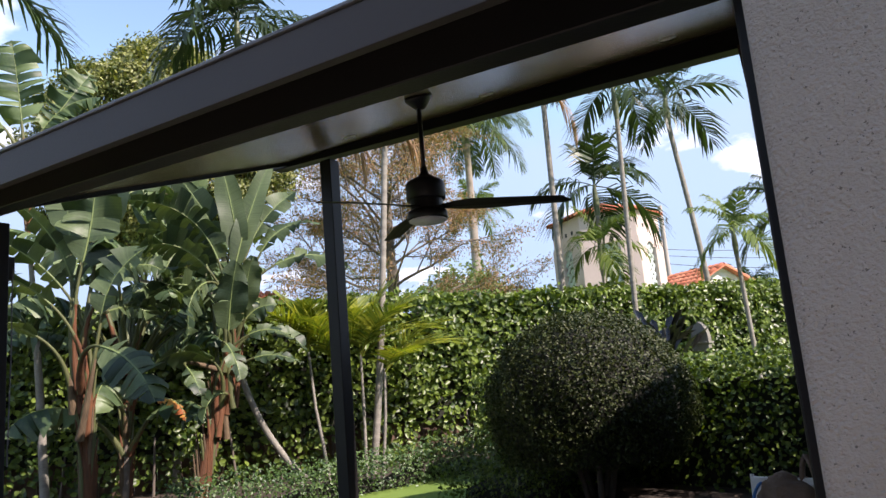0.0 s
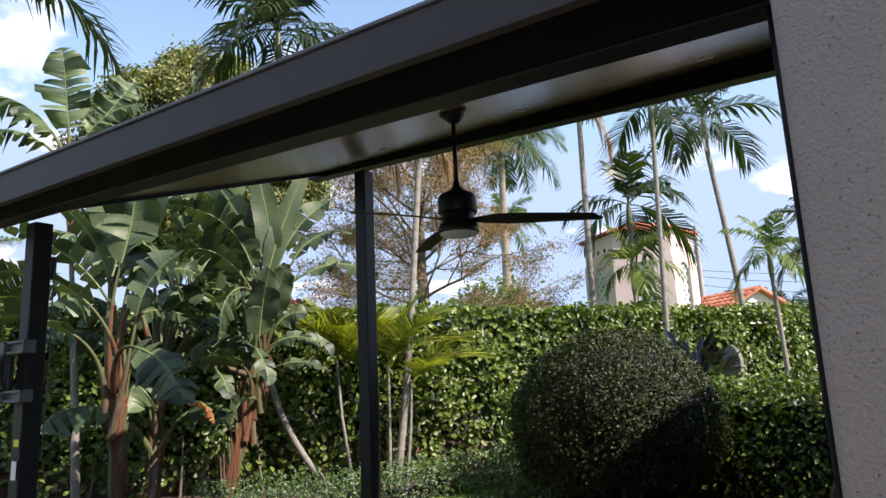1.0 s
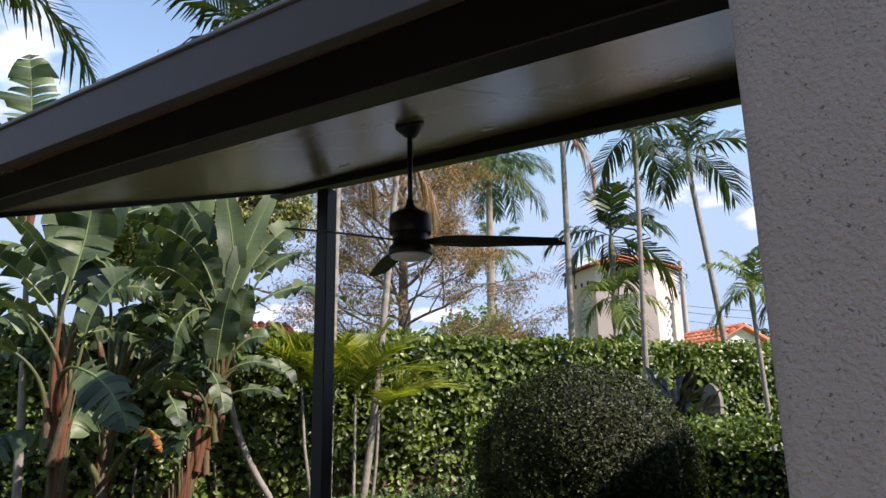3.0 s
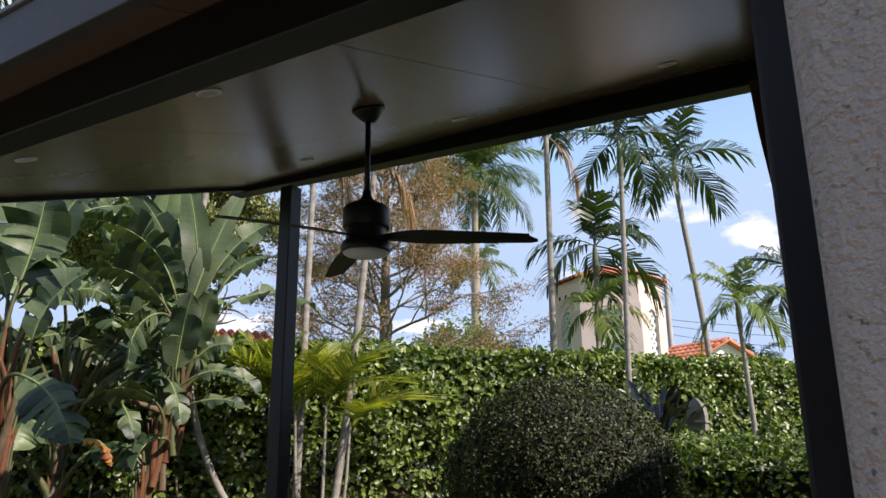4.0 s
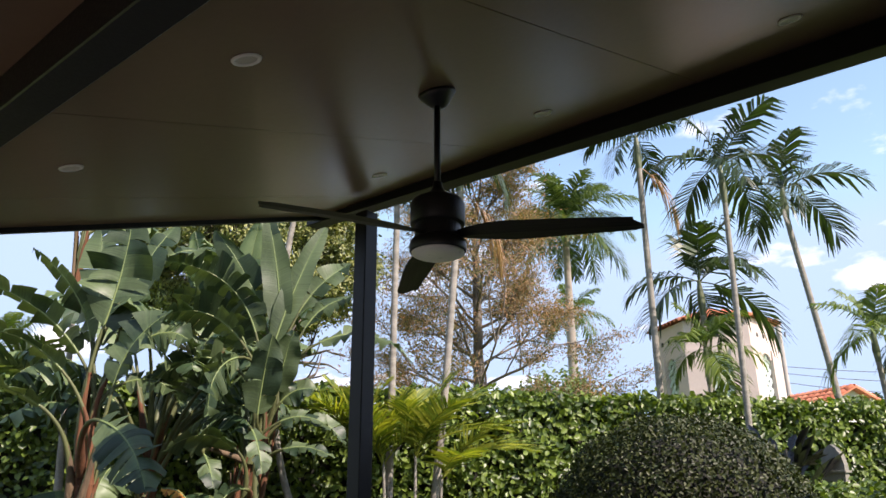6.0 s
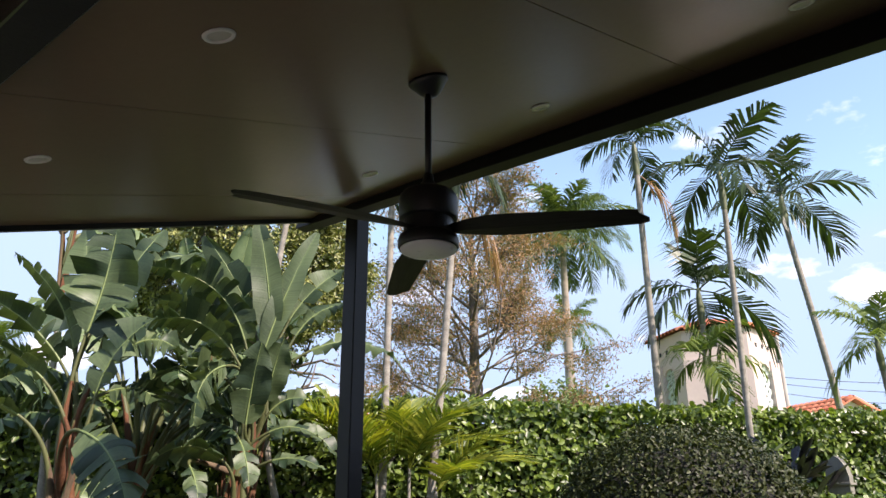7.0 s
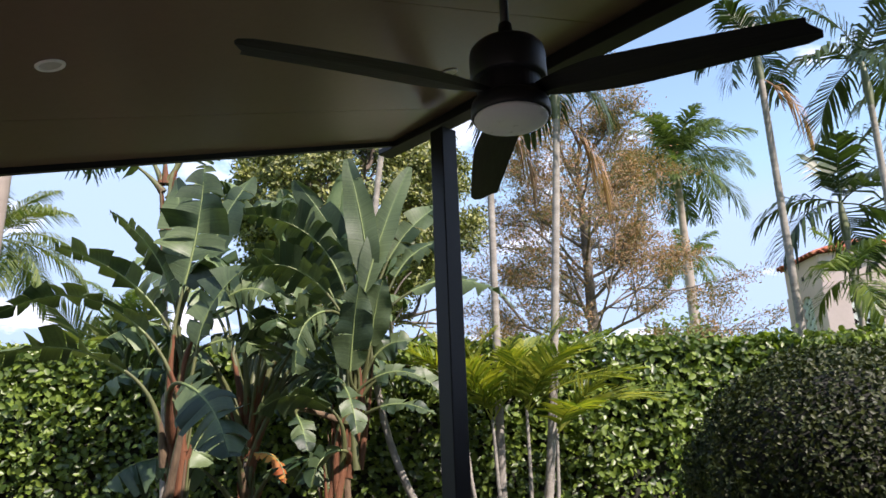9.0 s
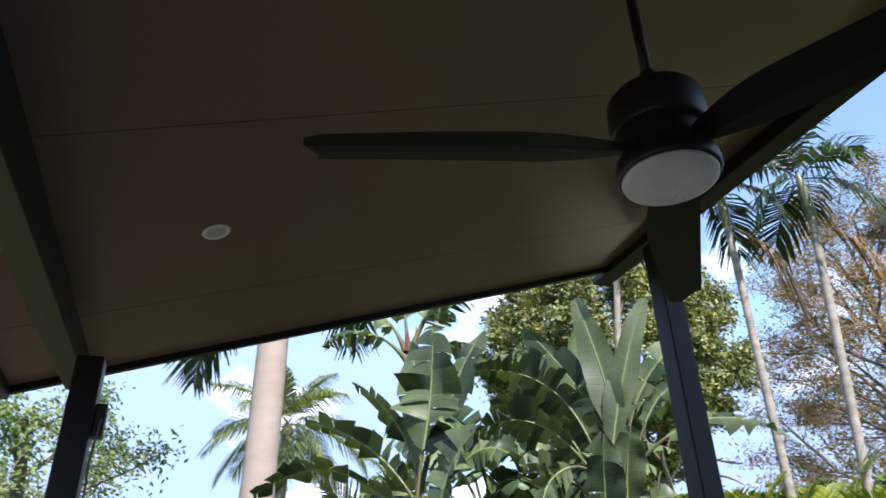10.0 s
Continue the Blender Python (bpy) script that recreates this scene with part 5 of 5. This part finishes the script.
broad_tree("yellowing_tree", (-18.0, 30.0, 0.0), "low yellow-green tree behind the hedge", 4.0, 0.2, 9, 2.2, 2, 0.8, 0.7, 8000, 0.4, 0.25, 0.12, M_PALE, flat=0.7, seed=17, rise=(0.1, 1.2))


# ---- tower and houses beyond the hedge ----
def tower(base, turn):
    """A six-sided plaster tower with pierced lattice panels between pilasters and a tiled cap."""
    t = thing("plaster_tower", base, turn, "pale pink plaster tower with green lattice panels and clay tiles", "tower")
    R, H = 2.15, 8.1
    for k in range(6):
        a = k * math.pi / 3
        m = Matrix.Rotation(a, 4, "Z")
        w = R * math.tan(math.pi / 6)
        bm = bmesh.new()
        add_box(bm, R - 0.25, R, -w, w, 6.9, H, 0.0, m)          # top band
        add_box(bm, R - 0.25, R, -w, w, -0.8, 3.2, 0.0, m)
        add_box(bm, R - 0.25, R + 0.06, -w - 0.03, -0.46, 3.2, 6.9, 0.0, m)
        add_box(bm, R - 0.25, R + 0.06, 0.46, w + 0.03, 3.2, 6.9, 0.0, m)
        # arched head
        for i in range(8):
            y0, y1 = -0.46 + 0.92 * i / 8, -0.46 + 0.92 * (i + 1) / 8
            ym = (y0 + y1) / 2
            z = 6.28 + math.sqrt(max(0.46 ** 2 - ym ** 2, 0))
            add_box(bm, R - 0.25, R, y0, y1, z, 6.9, 0.0, m)
        part("wall", bm, M_PLASTER, t)
        # dark sheet in place of the shaded hollow
        bm = bmesh.new()
        add_box(bm, R - 0.24, R - 0.20, -0.46, 0.46, 3.2, 6.9, 0.0, m)
        part("hollow_shade_panel", bm, M_VOID, t, "dark panel painted as the shaded hollow behind the lattice")
        bm = bmesh.new()
        for i in range(-6, 16):
            for sg in (-1, 1):
                # diagonal bars clipped to the panel
                z0 = 3.2 + i * 0.40
                pts = []
                for s in np.linspace(0, 1, 2):
                    pts.append((-0.46 + 0.92 * s, z0 + sg * 0.92 * (s - 0.5) + 0.46))
                (ya, za), (yb, zb) = pts
                lo, hi = 3.2, 6.75

                def clip(y1, z1, y2, z2):
                    if (z1 < lo and z2 < lo) or (z1 > hi and z2 > hi):
                        return None
                    f = lambda z: y1 + (y2 - y1) * (z - z1) / (z2 - z1)
                    if z1 < lo:
                        y1, z1 = f(lo), lo
                    if z2 < lo:
                        y2, z2 = f(lo), lo
                    if z1 > hi:
                        y1, z1 = f(hi), hi
                    if z2 > hi:
                        y2, z2 = f(hi), hi
                    return y1, z1, y2, z2
                q = clip(ya, za, yb, zb)
                if not q:
                    continue
                y1, z1, y2, z2 = q
                ln = math.hypot(y2 - y1, z2 - z1)
                an = math.atan2(z2 - z1, y2 - y1)
                mm = m @ Matrix.Translation((R - 0.13 + 0.012 * sg, (y1 + y2) / 2, (z1 + z2) / 2)) @ Matrix.Rotation(an, 4, "X")
                add_box(bm, -0.025, 0.025, -ln / 2, ln / 2, -0.075, 0.075, 0.0, mm)
        part("lattice", bm, M_LATTICE, t)
        # flat dark patches painted as the shade in the vents
        for y in (-0.55, 0.0, 0.55):
            bm = bmesh.new()
            add_box(bm, R - 0.02, R + 0.004, y - 0.09, y + 0.09, 7.35, 7.53, 0.0, m)
            part("vent_shade_patch", bm, M_VOID, t)
    # tiled cap: rows of half-round tiles on six slopes
    bm = bmesh.new()
    for k in range(6):
        a = k * math.pi / 3
        w = (R + 0.13) * math.tan(math.pi / 6)
        m = Matrix.Rotation(a, 4, "Z")
        v = [bm.verts.new(m @ Vector(c)) for c in ((R + 0.13, -w, H + 0.02), (R + 0.13, w, H + 0.02), (0, 0, H + 0.95))]
        bm.faces.new(v)
    part("roof", bm, M_TILE, t)
    tile = half_tile(0.14, 0.42)
    for k in range(6):
        a = k * math.pi / 3
        for row in range(4):
            rad = R + 0.05 - row * 0.42
            zz = H + 0.05 + row * 0.15
            wid = (rad + 0.1) * math.tan(math.pi / 6)
            c = max(int(2 * wid / 0.27), 1)
            for i in range(c):
                y = -wid + (i + 0.5) * 2 * wid / c
                o = obj("roof_tile", tile, M_TILE, t)
                o.matrix_basis = Matrix.Rotation(a, 4, "Z") @ Matrix.Translation((rad, y, zz)) @ Matrix.Rotation(radians(21), 4, "Y")
    return t


def half_tile(r, ln):
    n = 6
    vs, fs = [], []
    for x, k in ((-ln / 2, 0.85), (ln / 2, 1.0)):
        for rr in (r, r * 0.82):
            for i in range(n + 1):
                a = math.pi * i / n
                vs.append((x, rr * k * math.cos(a), rr * k * math.sin(a)))
    q = n + 1
    for i in range(n):
        fs.append((i, i + 1, 2 * q + i + 1, 2 * q + i))
        fs.append((2 * q + i, 2 * q + i + 1, 3 * q + i + 1, 3 * q + i))
    return mesh_np("roof_tile", np.array(vs), np.array(fs))


tower((-7.95, 22.5, 0.46), radians(-7)).scale = (0.676, 0.676, 0.676)


def tiled_house(name, base, turn, w, d, eave, rise, label, tiles=True):
    """A gabled house: the ridge runs along its own x, gable ends at the two sides."""
    t = thing(name, base, turn, label, "house")
    bm = bmesh.new()
    c = [bm.verts.new(p) for p in ((-w / 2, -d / 2, 0), (-w / 2, d / 2, 0), (-w / 2, d / 2, eave), (-w / 2, 0, eave + rise), (-w / 2, -d / 2, eave),
                                   (w / 2, -d / 2, 0), (w / 2, d / 2, 0), (w / 2, d / 2, eave), (w / 2, 0, eave + rise), (w / 2, -d / 2, eave))]
    for f in ((0, 1, 2, 3, 4), (9, 8, 7, 6, 5), (0, 4, 9, 5), (1, 6, 7, 2)):
        bm.faces.new([c[i] for i in f])
    part("wall", bm, M_PLASTERW, t)
    ln = math.hypot(d / 2 + 0.4, rise * (d / 2 + 0.4) / (d / 2))
    an = math.atan2(rise, d / 2)
    tile = half_tile(0.13, 0.45)
    for sg in (-1, 1):
        bm = bmesh.new()
        m = Matrix.Translation((0, 0, eave + rise + 0.06)) @ Matrix.Rotation(sg * -an, 4, "X")
        add_box(bm, -w / 2 - 0.3, w / 2 + 0.3, min(0, sg * ln), max(0, sg * ln), -0.05, 0.0, 0.0, m)
        rf = part("roof", bm, M_TILE, t)
        nr, nc = int(ln / 0.42), int((w + 0.6) / 0.28)
        for i in range(nr):
            for j in range(nc):
                o = obj("roof_tile", tile, M_TILE, rf)
                o.matrix_basis = m @ Matrix.Translation((-w / 2 - 0.3 + (j + 0.5) * (w + 0.6) / nc, sg * (ln - (i + 0.5) * ln / nr), 0.01)) @ Matrix.Rotation(radians(90 * sg), 4, "Z")
    return t


tiled_house("tiled_house", (-7.5, 32.0, 0.0), radians(-32), 2.6, 4.4, 3.95, 1.0, "white house gable with an orange clay tile roof beyond the hedge")
tiled_house("tiled_house", (-20.5, 17.2, 0.0), radians(60), 4.0, 4.0, 4.1, 0.8, "low house with an orange clay tile roof behind the trees")

# utility pole
pole = thing("utility_pole", (-9.50, 35.0, 0.0), 0.5, "grey wooden utility pole with a transformer and wires", "utility pole")
obj("shaft", mesh_np("shaft", *tube_arrays([(0, 0, 0), (0, 0, 4), (0, 0, 8.75)], (0.15, 0.13, 0.11), 10), smooth=True), M_POLE, pole)
part("transformer", lathe([(0.0, 6.15), (0.24, 6.15), (0.26, 6.2), (0.26, 7.0), (0.2, 7.1), (0.0, 7.12)], 16, -0.42, 0.0), M_STEEL, pole, smooth=True)
part("arm", box(-0.5, 0.1, -0.04, 0.04, 7.15, 7.25, 0.01), M_POLE, pole)
part("insulator", lathe([(0.0, 7.9), (0.05, 7.9), (0.03, 8.0), (0.05, 8.1), (0.0, 8.1)], 8, 0.25, 0.0), M_STEEL, pole)
for k, (z, dz) in enumerate(((6.3, 0.5), (6.6, 0.4), (5.9, 0.6))):
    pts = [(s * 14, s * 2, z - dz * 4 * s * (1 - s)) for s in np.linspace(0, 1, 14)]
    obj("wire", mesh_np("wire", *tube_arrays(pts, [0.012] * 14, 4)), M_BLACK, pole)

# ---- small garden things ----
birdhouse = thing("garden_marker", (-2.52, 10.45, 0.0), radians(-100), "weathered grey wooden arch-topped board house on a stake", "garden ornament")
bm = bmesh.new()
prof = [(-0.11, 1.45), (0.11, 1.45), (0.12, 1.62), (0.10, 1.72), (0.055, 1.80), (0.0, 1.84), (-0.055, 1.80), (-0.10, 1.72), (-0.12, 1.62)]
f = bm.faces.new([bm.verts.new((0.0, y, z)) for y, z in prof])
r = bmesh.ops.extrude_face_region(bm, geom=[f])
bmesh.ops.translate(bm, verts=[v for v in r["geom"] if isinstance(v, bmesh.types.BMVert)], vec=(0.10, 0, 0))
part("board", bm, M_GREYWOOD, birdhouse)
part("shelf", box(-0.03, 0.13, -0.135, 0.135, 1.54, 1.565, 0.004), M_GREYWOOD, birdhouse)
part("stake", box(0.02, 0.07, -0.03, 0.03, 0.0, 1.50, 0.004), M_GREYWOOD, birdhouse)


def tuft(name, base, label, n, L, W, mat, spread=0.3, h=0.5):
    """A low plant of single strap leaves."""
    t = thing(name, base, label=label, category="plant")
    a = rng.uniform(0, 2 * math.pi, n)
    P = np.stack([np.cos(a) * rng.uniform(0, spread, n), np.sin(a) * rng.uniform(0, spread, n), rng.uniform(0.02, h, n)], axis=1)
    D = np.stack([np.cos(a), np.sin(a), rng.uniform(0.1, 1.4, n)], axis=1)
    N = np.stack([-np.cos(a) * 0.7, -np.sin(a) * 0.7, np.full(n, 1.0)], axis=1)
    obj("leaves", mesh_np("leaves", *leaf_arrays(P, D, N, L * rng.uniform(0.6, 1.2, n), W)), mat, t)
    stem = [(0, 0, 0), (0.01, 0, h * 0.6), (0, 0.01, h)]
    obj("stem", mesh_np("stem", *tube_arrays(stem, (0.03, 0.025, 0.015), 6)), M_BARK, t)
    return t


tuft("dark_leaf_plant", (-2.95, 10.2, 0.0), "dark purple-leaved shrub before the hedge", 120, 0.42, 0.11, M_DARKLEAF, 0.40, 1.80)
tuft("pale_leaf_plant", (-3.45, 10.7, 0.0), "pale variegated plant at the palm's foot", 70, 0.36, 0.06, M_CREAMLEAF, 0.3, 1.95)


# ---- things on and beside the patio ----
gate = thing("gate_latch", (-3.985, 2.035, 1.57), 0.0, "grey metal gate latch bracket clamped to the dark post", "latch")
for nm, z0, z1 in (("upper_clamp", 0.085, 0.15), ("lower_clamp", -0.155, -0.095)):
    bm = bmesh.new()
    add_box(bm, -0.22, -0.02, -0.06, -0.02, z0, z1, 0.006)
    add_box(bm, -0.02, 0.16, -0.048, -0.03, z0, z0 + 0.014, 0.003)
    add_box(bm, -0.02, 0.16, -0.048, -0.03, z1 - 0.014, z1, 0.003)
    add_box(bm, 0.145, 0.16, -0.05, 0.015, z0, z1, 0.003)
    add_box(bm, -0.02, 0.15, -0.030, 0.0, z0 + 0.006, z1 - 0.006, 0.0)
    part(nm, bm, M_STEEL, gate)
part("lock_body", box(-0.19, -0.085, -0.075, -0.005, -0.094, 0.084, 0.012), M_STEEL, gate)
part("keeper", box(-0.080, -0.01, -0.035, -0.005, -0.094, 0.084, 0.006), M_BLACK, gate)
hd = obj("latch_handle", mesh_np("latch_handle", *tube_arrays([(-0.045, -0.05, -0.085), (-0.045, -0.075, -0.05), (-0.045, -0.078, 0.02), (-0.045, -0.075, 0.06), (-0.05, -0.05, 0.075)], (0.018, 0.021, 0.022, 0.020, 0.014), 10), smooth=True), M_STEEL, gate)
sticker = part("warning_sticker", box(-3.985, -3.935, 2.046, 2.0495, 1.20, 1.235, 0.0), M_YELLOW)
tagged(sticker, "small yellow sticker on the dark post", "sticker")
sticker2 = part("white_label", box(-3.99, -3.945, 2.046, 2.0495, 1.04, 1.13, 0.0), M_WHITE)
tagged(sticker2, "small white printed label on the dark post", "sticker")
pb = thing("wall_box", (-3.985, 2.181, 2.12), 0.0, "small black box with a hanging cable on the post", "box")
part("case", box(-0.028, 0.028, -0.026, 0.012, -0.06, 0.06, 0.005), M_BLACK, pb)
obj("cable", mesh_np("cable", *tube_arrays([(0.03, 0.0, 0.0), (0.045, -0.01, -0.15), (0.03, 0.0, -0.4), (0.03, -0.01, -1.0)], (0.004, 0.004, 0.004, 0.004), 6)), M_STEEL, pb)

chair = thing("folding_chair", (-0.80, 4.25, G - 0.002), radians(-12), "white tube chair with a brown canvas bag over its back", "chair")
for sx in (-0.2, 0.2):
    for sy, top in ((-0.2, 0.32), (0.2, 0.53)):
        obj("leg", mesh_np("leg", *tube_arrays([(sx, sy, 0), (sx, sy, top * 0.5), (sx, sy + 0.02, top)], (0.012, 0.012, 0.012), 8), smooth=True), M_WHITE, chair)
part("seat", box(-0.22, 0.22, -0.22, 0.20, 0.30, 0.325, 0.008), M_WHITE, chair)
part("backrest", box(-0.2, 0.2, 0.20, 0.225, 0.36, 0.52, 0.008), M_WHITE, chair)
bag = thing("canvas_bag", (-0.80, 4.25, G - 0.13), radians(-12), "crumpled brown canvas bag with blue piping hung on a chair", "bag")
bm = bmesh.new()
bmesh.ops.create_icosphere(bm, subdivisions=4, radius=1.0)
for v in bm.verts:
    q = noise.noise(v.co * 2.2) * 0.22 + noise.noise(v.co * 6) * 0.06
    v.co = Vector((v.co.x * 0.17 * (1 + q), 0.215 + v.co.y * 0.09 * (1 + q), 0.545 + v.co.z * 0.12 * (1 + q) - 0.03 * v.co.x))
part("body", bm, M_TOWEL, bag, smooth=True)
pts = [(-0.17 + 0.02 * math.sin(a), 0.215 + 0.11 * math.cos(a), 0.52 + 0.10 * math.sin(a)) for a in np.linspace(0, 2 * math.pi, 20)]
obj("piping", mesh_np("piping", *tube_arrays(pts, [0.008] * 20, 6)), M_BLUE, bag)
pts = [(0.05 + 0.10 * s, 0.215 - 0.05 * s, 0.60 + 0.16 * math.sin(math.pi * s)) for s in np.linspace(0, 1, 12)]
obj("strap", mesh_np("strap", *tube_arrays(pts, [0.014] * 12, 6), smooth=True), M_TOWEL, bag)

# dead leaf on the first big plant
dl = thing("dead_leaf", (-6.55, 4.78, 1.40), 0.0, "hanging orange and yellow dying paddle leaf", "leaf")
sa, ra, wa, ba = paddle_leaf(0.46, 0.15, 10, -88, 5, 77, 0.1)
lf = obj("blade", mesh_np("blade", *ba, smooth=True), M_DEADLEAF, dl)
lf.matrix_basis = Matrix.Rotation(radians(15), 4, "Z")
rb = obj("midrib", mesh_np("midrib", *ra, smooth=True), M_BOPRIB, dl)
rb.matrix_basis = Matrix.Rotation(radians(15), 4, "Z")

# pink neighbour wall with a tiled coping
nb = thing("garden_wall", (-1.0, 18.4, 0.0), radians(8), "pink plastered pier with a clay tile coping", "wall")
part("pier", box(-1.2, 2.2, 0.0, 1.5, 0.0, 3.8, 0.02), M_PLASTER, nb)
part("coping", box(-1.3, 2.3, -0.1, 1.6, 3.8, 3.95, 0.03), M_TILE, nb)
